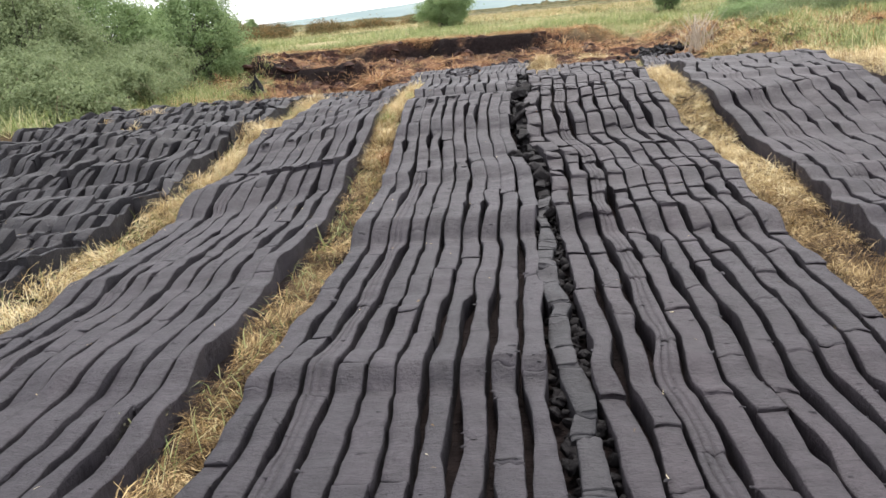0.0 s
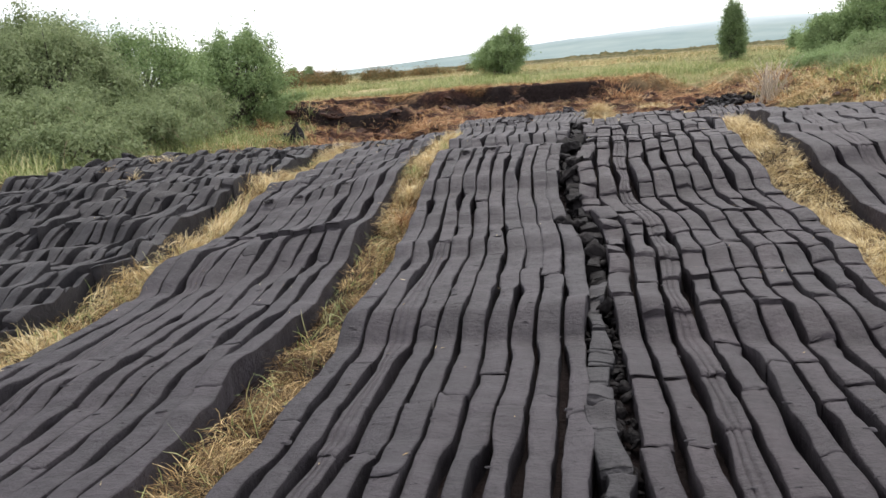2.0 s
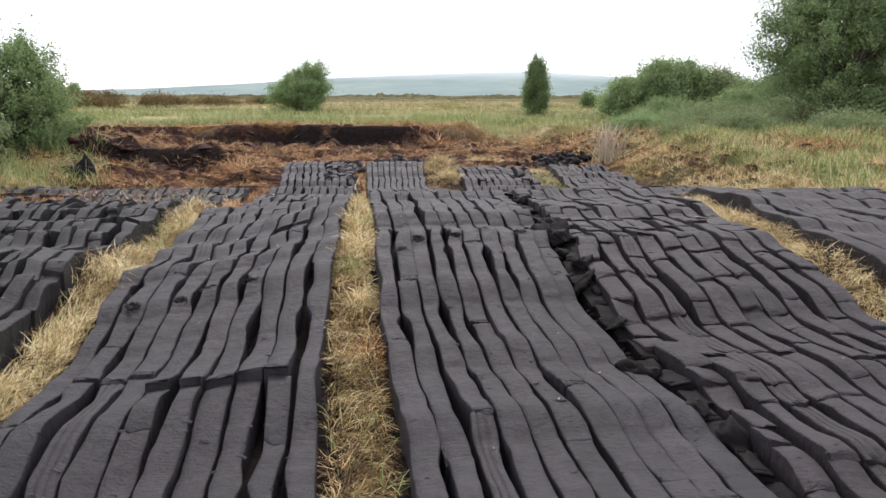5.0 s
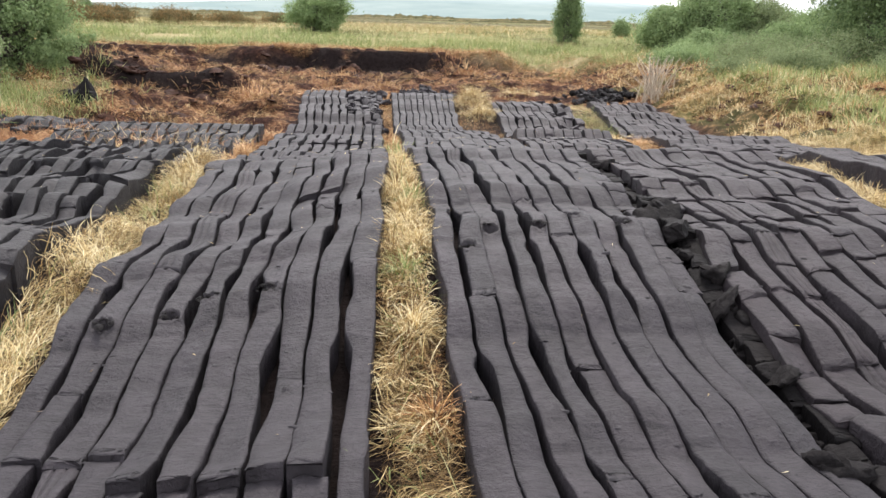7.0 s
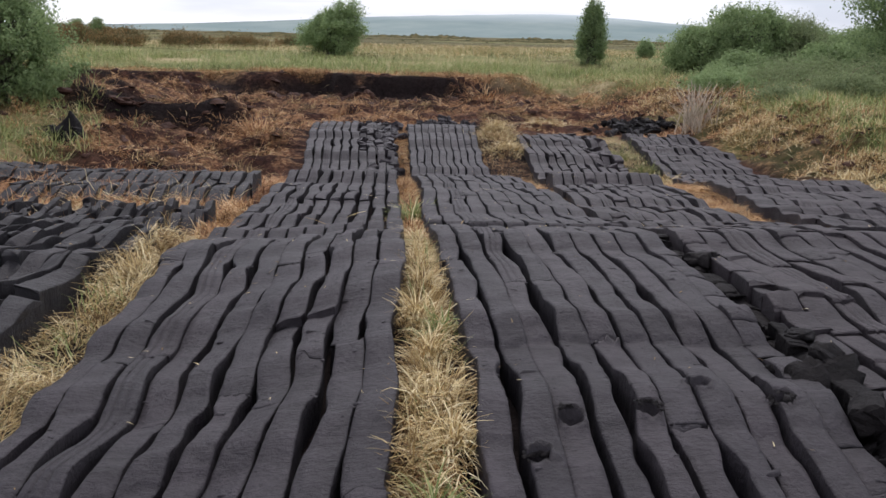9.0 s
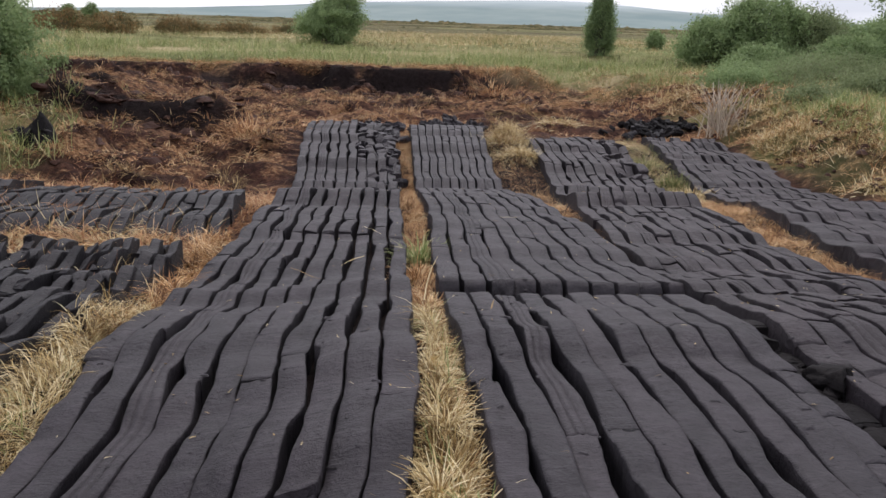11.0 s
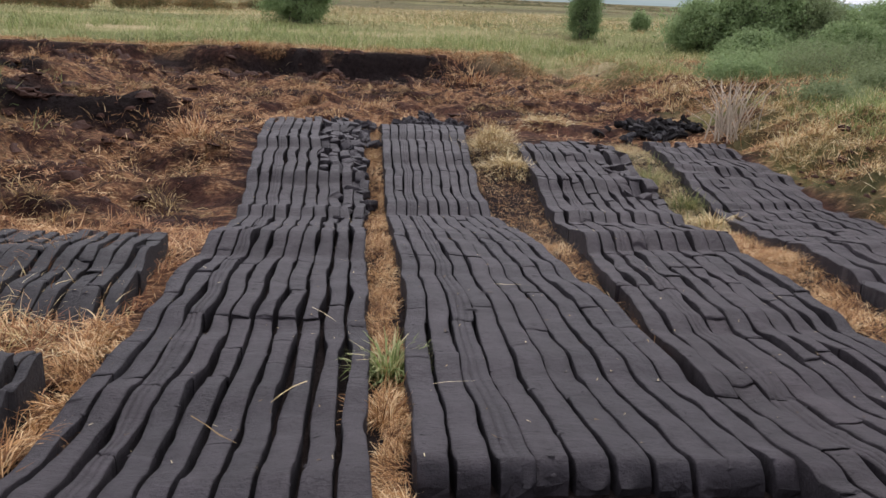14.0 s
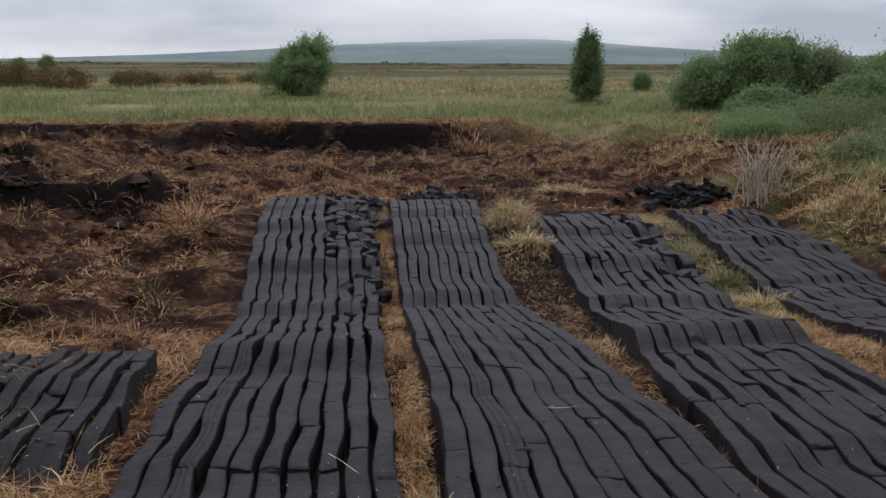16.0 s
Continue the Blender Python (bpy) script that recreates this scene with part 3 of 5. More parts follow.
def rises_of(key, rng, y0, y1):
    """The known rises of a bank, or, for the outer ones, rises at uneven steps."""
    if key in RISES:
        return RISES[key]
    pace, high = {"far_left": (0.45, 0.055), "far_right": (0.5, 0.03), "furrow": (0.5, 0.02)}.get(key, (0.6, 0.05))
    out, y = [], y0 + 0.2
    while y < y1:
        out.append((y, high * rng.uniform(0.5, 1.3), 0.15 * rng.uniform(0.7, 1.5), 0.3 * rng.uniform(0.6, 1.3), rng.normal(0.0, 0.25)))
        y += pace * rng.uniform(0.6, 1.4)
    return tuple(out)


def rise_wave(rises, X, Y, x0):
    z = 0.0
    for foot, up, run, fall, slant in rises:
        d = Y - foot - slant * (X - x0)
        z = z + up * (smooth(0, run, d) * np.exp(-np.clip(d - run, 0, 9) / fall) - 0.35 * np.exp(-(np.clip(d, -9, 0) / 0.22) ** 2) * smooth(0.25 * run, 0, d))
    return z


SECTION = ((-1.0, -0.15), (-1.0, -0.013), (-0.98, -0.0045), (-0.90, -0.001), (-0.45, 0.0005), (0.0, 0.001), (0.45, 0.0005), (0.90, -0.001), (0.98, -0.0045), (1.0, -0.013), (1.0, -0.15))
SECTION_FINE = SECTION[:4] + tuple((k / 8, 0.001) for k in range(-6, 7)) + SECTION[-4:]
SECTION_GROOVED = SECTION[:4] + tuple((u, 0.001 - dz) for u, dz in ((-0.62, 0), (-0.5, 0.001), (-0.42, 0.008), (-0.34, 0.001), (-0.1, 0), (0.12, 0.001), (0.2, 0.006), (0.28, 0.001), (0.6, 0))) + SECTION[-4:]
SURFACE, TORN = [], []
DENTS = ((0.198, 7.47), (0.409, 7.48), (0.595, 7.62), (0.804, 7.54), (0.082, 7.31), (-0.946, 7.01), (-1.058, 6.89), (-0.716, 7.03), (-1.279, 6.82))


def turf_bank(key, seed, mat, count, y0, y1, left, right, crack, mess=0.0, gap=((0, 1.0),), step=0.05, ragged=0.25, lift=0.0, drop=None, label="", tiled=(), loose=None, torn=None, base_gap=((0, 0.008),), nose=0.0, ledges=()):
    """Rows of extruded peat laid side by side; every length between two cracks is a sod of its own.
    crack: (y, usual length) pairs. tiled: (y, lean) pairs, by which the sods lie like roof tiles. loose: (row, y) past which they fall apart; torn: (row, from y, to y, how badly) of a broken outer row. gap: (y, scale) of the open joints."""
    rng = np.random.default_rng(seed)
    bank = tagged(new("turf_bank"), label, "peat bank", "turf banks on the bog")
    fine = np.arange(y0 - 0.5, y1 + 0.5, step)
    kern = np.exp(-(np.arange(-10, 11) * step / 0.25) ** 2)
    kern /= kern.sum()

    def edge(points):
        a = np.interp(fine, [p[1] for p in points], [p[0] for p in points])
        return np.convolve(np.pad(a, 10, mode="edge"), kern, mode="valid")

    L, R = edge(left), edge(right)
    lane = fine * 0
    sway = 0.022 * fbm(fine * 0.9, lane, seed + 1) + 0.012 * vnoise(fine * 2.4, lane, seed + 2)
    edges, opens = [], []
    rises = rises_of(key, rng, y0, y1)
    centre = float(np.mean((L + R) / 2))
    knots = np.array(sorted([y0 - 0.5] + [r[0] for r in rises] + [y1 + 0.5]))
    shove = np.zeros(len(fine))
    for k, y in enumerate(knots[1:-1]):
        shove += (0.010 if k % 2 else -0.010) * rng.uniform(0.4, 1.3) * np.exp(-((fine - y) / 0.16) ** 2)
    for i in range(count + 1):
        own = ((0.006 if key == "middle_far" else 0.011) + 0.02 * mess) * fbm(fine * 1.9, lane + i * 0.6, seed + 3, 2) + (0.003 + 0.008 * mess) * vnoise(fine * 5.3, lane + i * 1.7, seed + 19)
        edges.append(L + (R - L) * i / count + sway + shove * (1 + 0.4 * vnoise(lane + i * 1.3, lane, seed + 21)) + own)
        # every joint opens between two rises and is pinched at their feet
        g = np.zeros(len(fine))
        for ya, yb in zip(knots[:-1], knots[1:]):
            stop = max(1, round((yb - ya) / 0.75))
            for c0, c1 in zip(np.linspace(ya, yb, stop + 1)[:-1], np.linspace(ya, yb, stop + 1)[1:]):
                c0, c1 = c0 + rng.normal(0, 0.06), c1 + rng.normal(0, 0.06)
                peak = c0 + (c1 - c0) * rng.choice((0.25, 0.7, 0.82))
                lobe = np.clip(np.where(fine < peak, (fine - c0) / (peak - c0), (c1 - fine) / (c1 - peak)), 0, 1)
                g = np.maximum(g, rng.choice((0.04, 0.18, 0.5, 0.9, 1.3)) * lobe ** 1.1)
        tight = 0.3 + 0.7 * (1 - smooth(3.7, 4.7, fine)) if key == "middle" and i > count - 3 else 1.0
        wide = np.interp(fine, [p[0] for p in gap], [p[1] for p in gap])
        shut = np.interp(fine, [p[0] for p in base_gap], [p[1] for p in base_gap])
        opens.append(shut * (0.8 + 0.4 * vnoise(fine * 1.1, lane + i * 4.1, seed + 24)) + 0.004 * vnoise(fine * 7, lane + i * 2.3, seed + 5) + 0.044 * wide * g * tight)
    calm = smooth(0.0, 0.8, np.abs(fine - 10.7)) if key in ("middle", "middle_far") else 1.0
    ridge = (0.010 * vnoise(fine * 1.35, lane, seed + 6) + 0.006 * vnoise(fine * 3.3, lane, seed + 7)) * calm
    for i in range(count):
        a, b = y0 + rng.uniform(-1, 1) * ragged, y1 + rng.uniform(-1, 1) * ragged
        cuts, y = [a], a
        while True:
            usual = float(np.interp(y, [p[0] for p in crack], [p[1] for p in crack]))
            if loose and i >= loose[0] and y > loose[1]:
                usual = 0.2
            if torn and i == torn[0] and torn[1] < y < torn[2]:
                usual = 0.17
            y += max(0.13, usual * rng.uniform(0.45, 1.6))
            if y > b - 0.15:
                break
            cuts.append(y)
        for ly, r0, r1, rise in ledges:
            if r0 <= i <= r1:
                ly = ly + rng.uniform(-0.03, 0.03)
                cuts = sorted([c for c in cuts if abs(c - ly) > 0.2] + [ly])
        cuts.append(b)
        grooved = i == 2
        for ya, yb in zip(cuts[:-1], cuts[1:]):
            wild = 0.75 if loose and i >= loose[0] and ya > loose[1] else mess
            if torn and i == torn[0] and torn[1] < ya < torn[2]:
                wild = torn[3]
            slack = rng.uniform(0.0005, 0.003) + 0.014 * wild * rng.uniform()
            dented = key in ("left", "middle") and any(ya - 0.05 < dy < yb + 0.05 and abs(float(np.interp(dy, fine, (edges[i] + edges[i + 1]) / 2)) - dx) < 0.12 for dx, dy in DENTS)
            section, pace = (SECTION_FINE, 0.011) if dented else (SECTION_GROOVED if grooved else SECTION, step)
            u = np.array([p[0] for p in section])
            d = np.array([p[1] for p in section])
            rim_cols = [0, 1, 2, -3, -2, -1]
            n = max(3, int((yb - ya) / pace) + 1)
            ys = np.linspace(ya + slack * 0.5, yb - slack * 0.5, n)
            ys = np.concatenate([ys[:1], ys[:1] + 0.009, ys[:1] + 0.03, ys[1:-1], ys[-1:] - 0.009, ys[-1:]])
            n = len(ys)
            le = np.interp(ys, fine, edges[i] + opens[i] * 0.5)
            ri = np.interp(ys, fine, edges[i + 1] - opens[i + 1] * 0.5)
            skew = rng.normal(0, 0.002 + 0.035 * wild) * (ys - ys.mean()) / 0.4
            mid, half = (le + ri) / 2 + rng.normal(0, 0.002 + 0.024 * wild) + skew, np.maximum((ri - le) / 2, 0.028)
            X = mid[:, None] + half[:, None] * u[None]
            Y = np.repeat(ys[:, None], len(u), 1)
            across = np.broadcast_to(np.linspace(-1, 1, len(u))[None], X.shape)
            for end, at in ((slice(0, 2), ya), (slice(n - 2, n), yb)):
                Y[end] += 0.015 * vnoise(across[end] * 2.2 + at * 37, across[end] * 0 + i, seed + 8) + 0.013 * vnoise(across[end] * 4.5 + at * 53, across[end] * 0 + i, seed + 23)
            Z = top_height(X, Y) + d[None] + lift
            wave = np.interp(Y + 0.06 * vnoise(X * 3, Y * 0 + 2, seed + 9), fine, ridge)
            wave = wave + rise_wave(rises, X, Y + 0.05 * vnoise(X * 2.2, Y * 0, seed + 10) + 0.02 * vnoise(X * 11, Y * 0, seed + 22), centre)
            roll = 0.10 * vnoise(Y * 2.3, X * 0 + i * 7, seed + 15) * (X - mid[:, None])
            Z = Z + wave + roll + 0.008 * vnoise(Y * 1.4, X * 0 + i * 5, seed + 11) + 0.0075 * vnoise(Y * 4.6, X * 0 + i * 9, seed + 16) + 0.0045 * vnoise(Y * 11, X * 0 + i * 4, seed + 20) + rng.normal(0, 0.002 + 0.02 * wild)
            lean = float(np.interp(ys.mean(), [p[0] for p in tiled], [p[1] for p in tiled])) if tiled else 0.0
            lean = lean * rng.uniform(0.4, 1.5) + rng.normal(0, 0.006 + 0.10 * wild)
            Z = Z - lean * np.clip(Y - ys.mean(), -0.35, 0.35) + rng.normal(0, 0.03 + 0.28 * wild) * (X - mid[:, None])
            Z[:, 1:-1] += 0.0022 * vnoise(X[:, 1:-1] * 33, Y[:, 1:-1] * 19, seed + 12) + 0.004 * vnoise(X[:, 1:-1] * 11, Y[:, 1:-1] * 8, seed + 13)
            for dx, dy in DENTS:
                away = ((X - dx) / 0.031) ** 2 + ((Y - dy) / 0.030) ** 2
                away = away * (1 + 0.45 * vnoise(X * 45, Y * 45, seed + 17))
                Z[:, 2:-2] += (0.010 * np.exp(-((away - 1.7) / 0.5) ** 2) - 0.06 * np.exp(-away ** 3))[:, 2:-2]
            for ly, r0, r1, rise in ledges:
                if r0 <= i <= r1 and abs(ya - ly) < 0.04:
                    Z[:, :] += rise * np.exp(-np.clip(Y - ya, 0, 9) / 0.3)
            Z[:, [0, -1]] = np.minimum(Z[:, [0, -1]], top_height(X, Y)[:, [0, -1]] - 0.13)
            Z[[0, -1], 1:-1] -= 0.003
            if drop:
                Z[:, 1:-1] -= drop[1] * smooth(drop[0], drop[0] + 0.3, Y[:, 1:-1])
            if nose:
                Z[:, 1:-1] -= (0.085 + 0.15 * (nose > 0.2)) * (1 - np.sqrt(np.clip((Y[:, 1:-1] - a) / nose, 0, 1)))
            X[:, rim_cols] += 0.003 * vnoise(Y[:, rim_cols] * 10, X[:, rim_cols] * 3, seed + 14) + 0.002 * vnoise(Y[:, rim_cols] * 31, X[:, rim_cols] * 3, seed + 18)
            if key not in ("far_right", "outlier", "furrow"):
                for _ in range(int(2 + 9 * (yb - ya))):
                    r, q = int(rng.integers(2, n - 2)) if n > 5 else 1, int(rng.integers(3, len(u) - 3))
                    SURFACE.append((X[r, q], Y[r, q], Z[r, q]))
                for r in (1, n - 2):
                    for q in rng.integers(2, len(u) - 2, int(rng.integers(0, 5))):
                        TORN.append((X[r, q], Y[r, q], Z[r, q]))
            V = np.stack([X, Y, Z], 2).reshape(-1, 3)
            m = len(u)
            idx = np.arange(n * m).reshape(n, m)
            q = np.stack([idx[:-1, :-1], idx[:-1, 1:], idx[1:, 1:], idx[1:, :-1]], 2)
            soft_face = np.ones(q.shape[:2], bool)
            soft_face[:, [0, 1, -2, -1]] = False
            q = q.reshape(-1, 4).tolist() + [idx[0, ::-1].tolist(), idx[-1].tolist()]
            me = mesh_of("turf_sod", V, q, mat, False)
            me.polygons.foreach_set("use_smooth", np.append(soft_face.ravel(), [False, False]))
            part("turf_sod", me, bank)
    return bank


LEFT_EDGE = ((-1.33, -3), (-1.363, 2.7), (-1.389, 4), (-1.472, 5.6), (-1.448, 6.9), (-1.385, 8.1), (-1.386, 8.9), (-1.46, 9.9), (-1.43, 10.6), (-1.43, 11.9), (-1.44, 13.0), (-1.45, 13.6), (-1.40, 15), (-1.65, 18.2), (-1.86, 22.2))
LEFT_SEAM = ((-0.14, -3), (-0.146, 1.5), (-0.205, 2.5), (-0.217, 3.3), (-0.277, 5.1), (-0.317, 6), (-0.303, 7.3), (-0.255, 8.1), (-0.238, 8.7), (-0.23, 9.4), (-0.22, 11), (-0.25, 12.9), (-0.30, 14.8), (-0.30, 17), (-0.44, 22.2))
MID_SEAM = ((0.13, -3), (0.092, 1.3), (0.074, 2.4), (0.045, 4.4), (0.009, 5.7), (-0.051, 6.6), (-0.068, 7.8), (-0.067, 8.8), (-0.10, 9.4), (-0.11, 10.0), (-0.12, 10.6))
FURROW = ((1.30, -3), (1.312, 1.3), (1.298, 1.9), (1.261, 3.1), (1.217, 4.6), (1.214, 5.2), (1.17, 5.8), (1.058, 6.5), (1.036, 7.2), (1.074, 8), (1.082, 8.7), (1.039, 9.4), (1.08, 10.6))


def beside(points, off):
    return tuple((x + off, y) for x, y in points)


def lip(side):
    return tuple((x + side * (0.062 + (0.012 if side < 0 else -0.010) * float(smooth(4.3, 5.7, y) - smooth(8.3, 9.3, y)) - 0.022 * float(smooth(8.6, 9.4, y))), y) for x, y in FURROW)


FAR_SEAM = ((1.24, 10.6), (1.17, 11.5), (1.14, 12.5), (1.02, 14.1), (0.92, 17), (1.0, 19), (1.14, 21.5))
RIGHT_SEAM = lip(1)[:-1] + ((1.17, 10.5), (1.19, 11.5), (1.22, 12.4), (1.33, 14.1), (1.60, 17), (1.67, 19.6))
RIGHT_EDGE = ((2.48, -3), (2.507, 3.6), (2.544, 5.2), (2.417, 6.4), (2.327, 7.3), (2.376, 8.2), (2.353, 9.7), (2.36, 11.7), (2.42, 12.8), (2.58, 14.1), (2.92, 17), (3.06, 19.8))
OUTER_SEAM = ((2.84, -3), (2.865, 3.4), (2.942, 5), (2.818, 6.5), (2.669, 7.5), (2.745, 9), (2.72, 11), (2.83, 12.5), (3.08, 13.9), (3.30, 16), (3.62, 19.6))

turf_bank("left", 101, TURF, 10, -2.5, 22.0, LEFT_EDGE, LEFT_SEAM, ((0, 3.5), (5, 2.2), (7, 2.2), (10, 1.8), (11, 0.6), (13, 0.8), (15, 2.0)), loose=(6, 16.2), gap=((0, 1.1), (7, 1.0), (14, 0.9)), base_gap=((0, 0.014), (5, 0.013), (7, 0.008), (10.2, 0.010), (10.8, 0.021), (13.6, 0.021), (14.2, 0.014)),
          ledges=((5.85, 4, 8, 0.04), (6.05, 1, 3, 0.02), (8.45, 6, 7, 0.03), (12.55, 4, 7, 0.02)),
          label="long bank of black extruded peat rows with wavy open joints")
turf_bank("middle", 202, TURF, 10, -2.5, 10.66, MID_SEAM, lip(-1), ((0, 1.0), (3, 1.1), (5, 2.0), (10, 3.0)), ragged=0.03, step=0.03, base_gap=((3.9, 0.023), (4.5, 0.009)), gap=((3.9, 0.9), (7.7, 1.0), (9.0, 0.8), (9.4, 0.55)), drop=(10.28, 0.15), torn=(9, 4.6, 8.9, 0.12),
          label="bank of smooth dusty black peat rows beside a crumbled furrow")
turf_bank("middle_far", 303, TURF, 10, 10.68, 21.2, ((-0.09, 10.6), (-0.09, 11.6), (-0.05, 13), (-0.08, 16), (-0.10, 21)), FAR_SEAM, ((10, 1.3), (16, 1.2), (18, 0.8)),
          gap=((0, 0.30),), base_gap=((0, 0.012),), ragged=0.02, lift=0.03, nose=0.05, label="tightly laid black peat rows starting at a stepped end face")
turf_bank("right", 404, TURF_RED, 10, -2.5, 20.0, RIGHT_SEAM, RIGHT_EDGE, ((1, 0.8), (3.5, 0.6), (4.3, 0.32), (7.7, 0.32), (9.7, 1.0), (12, 1.4)), mess=0.010, gap=((3.9, 0.9), (8.7, 1.0)), base_gap=((3.9, 0.026), (4.7, 0.019), (8.7, 0.012)),
          tiled=((3.5, 0.01), (4.5, 0.035), (7.7, 0.035), (9.7, 0.012)), loose=(7, 16.5), torn=(0, 4.5, 9.3, 0.3), label="bank of brownish black peat rows cracked into short overlapping sods")
turf_bank("far_right", 505, TURF_RED, 10, -1.0, 20.0, OUTER_SEAM, ((4.12, -3), (4.182, 6.9), (4.225, 9), (4.45, 11), (4.72, 14), (4.92, 16.8), (4.70, 19.5)), ((0, 1.1), (20, 1.1)), mess=0.05,
          label="outer bank of black peat rows beside yellow straw")
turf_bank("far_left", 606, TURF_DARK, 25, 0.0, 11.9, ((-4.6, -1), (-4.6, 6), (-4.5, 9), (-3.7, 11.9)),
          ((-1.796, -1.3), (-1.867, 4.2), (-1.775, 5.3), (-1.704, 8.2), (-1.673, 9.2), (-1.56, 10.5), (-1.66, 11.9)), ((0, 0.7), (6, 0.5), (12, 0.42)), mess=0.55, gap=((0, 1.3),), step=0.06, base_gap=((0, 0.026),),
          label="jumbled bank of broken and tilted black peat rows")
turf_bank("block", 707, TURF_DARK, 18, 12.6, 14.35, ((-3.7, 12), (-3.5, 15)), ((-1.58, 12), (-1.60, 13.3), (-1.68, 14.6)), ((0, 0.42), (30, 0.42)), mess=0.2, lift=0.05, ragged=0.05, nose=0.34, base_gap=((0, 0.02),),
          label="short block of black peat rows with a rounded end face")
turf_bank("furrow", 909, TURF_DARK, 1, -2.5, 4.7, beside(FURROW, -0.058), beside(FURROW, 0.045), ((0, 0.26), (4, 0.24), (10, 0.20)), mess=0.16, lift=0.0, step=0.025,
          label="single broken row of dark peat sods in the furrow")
turf_bank("furrow", 919, TURF_DARKEST, 1, 4.7, 9.6, beside(FURROW, -0.050), beside(FURROW, 0.056), ((0, 0.13), (10, 0.13)), mess=0.55, lift=-0.018, step=0.02,
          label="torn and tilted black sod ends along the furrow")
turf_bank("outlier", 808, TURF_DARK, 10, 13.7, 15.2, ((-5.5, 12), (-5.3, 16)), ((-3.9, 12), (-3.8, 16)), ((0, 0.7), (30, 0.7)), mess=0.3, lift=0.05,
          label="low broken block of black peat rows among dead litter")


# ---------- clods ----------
CLODS = [clod_mesh("peat_clod", k, TURF_DARKEST) for k in range(12)]
BROKEN = [broken_sod_mesh("broken_sod", k, TURF) for k in range(8)]
BROKEN_DARK = [broken_sod_mesh("broken_sod", 20 + k, TURF_DARK if k % 3 == 0 else TURF_DARKEST) for k in range(9)]


def clod_run(name, label, spots, seed, pieces=CLODS, tilt=35, pile=(0, 0, 0, 1), heap=0.0):
    rng = np.random.default_rng(seed)
    run = tagged(new(name), label, "peat rubble")
    for x, y, size in spots:
        ob = part("peat_clod", pieces[int(rng.integers(len(pieces)))], run)
        z = float(ground_height(x, y)) + pile[2] * math.exp(-((x - pile[0]) ** 2 + (y - pile[1]) ** 2) / pile[3] ** 2) * rng.uniform(0.2, 1.0)
        ob.matrix_basis = pose(x, y, z + size * 0.22 + 0.03 + rng.uniform(0, heap), rng.uniform(-tilt, tilt), rng.uniform(-tilt, tilt), rng.uniform(0, 360)) @ Matrix.Diagonal((size, size, size, 1))
    return run


def furrow_spots():
    rng = np.random.default_rng(5)
    spots = []
    for y in np.arange(-1.5, 9.6, 0.06):
        c = float(np.interp(y, [p[1] for p in FURROW], [p[0] for p in FURROW]))
        for _ in range(5):
            spots.append((c + rng.normal(0, 0.045), y + rng.uniform(-0.03, 0.03), float(rng.uniform(0.025, 0.075))))
    return spots + [(0.99, 7.72, 0.25), (0.96, 7.84, 0.15), (1.01, 6.9, 0.2), (1.05, 6.0, 0.2)]


def furrow_slabs():
    """Snapped sod ends lying across the furrow, uneven in size and spacing."""
    rng = np.random.default_rng(15)
    spots, y = [], 4.3
    while y < 9.4:
        c = float(np.interp(y, [p[1] for p in FURROW], [p[0] for p in FURROW]))
        spots.append((c + rng.normal(0.01, 0.03), y, float(rng.uniform(0.07, 0.16))))
        y += rng.choice((0.08, 0.2, 0.4)) * rng.uniform(0.8, 1.3)
    return spots


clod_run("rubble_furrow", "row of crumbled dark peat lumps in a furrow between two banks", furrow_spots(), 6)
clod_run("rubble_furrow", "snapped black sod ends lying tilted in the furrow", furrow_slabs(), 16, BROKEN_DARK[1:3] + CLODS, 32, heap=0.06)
_r = np.random.default_rng(8)
clod_run("peat_heap", "small heap of black peat lumps behind the bank ends",
         [(4.25 + _r.normal(0, 0.3), 21.5 + _r.normal(0, 0.3), float(_r.uniform(0.09, 0.2))) for _ in range(150)], 9, BROKEN_DARK, 50, (4.25, 21.5, 0.16, 0.45))
clod_run("peat_heap", "crumbled black sod ends at the head of the narrow bank",
         [(0.62 + _r.normal(0, 0.32), 21.7 + _r.normal(0, 0.22), float(_r.uniform(0.10, 0.2))) for _ in range(80)], 10, BROKEN, 40, (0.62, 21.7, 0.15, 0.4))
clod_run("peat_heap", "loose broken sods along the edge of the bank",
         [(-0.35 + _r.normal(0, 0.1), _r.uniform(16, 22), float(_r.uniform(0.1, 0.22))) for _ in range(50)], 12, BROKEN, 30)


# ---------- straw and litter ----------
def band(rng, n, y0, y1, left, right):
    y = rng.uniform(y0, y1, n)
    a = np.interp(y, [p[1] for p in left], [p[0] for p in left])
    b = np.interp(y, [p[1] for p in right], [p[0] for p in right])
    x = a + (b - a) * rng.beta(1.3, 1.3, n)
    return x, y


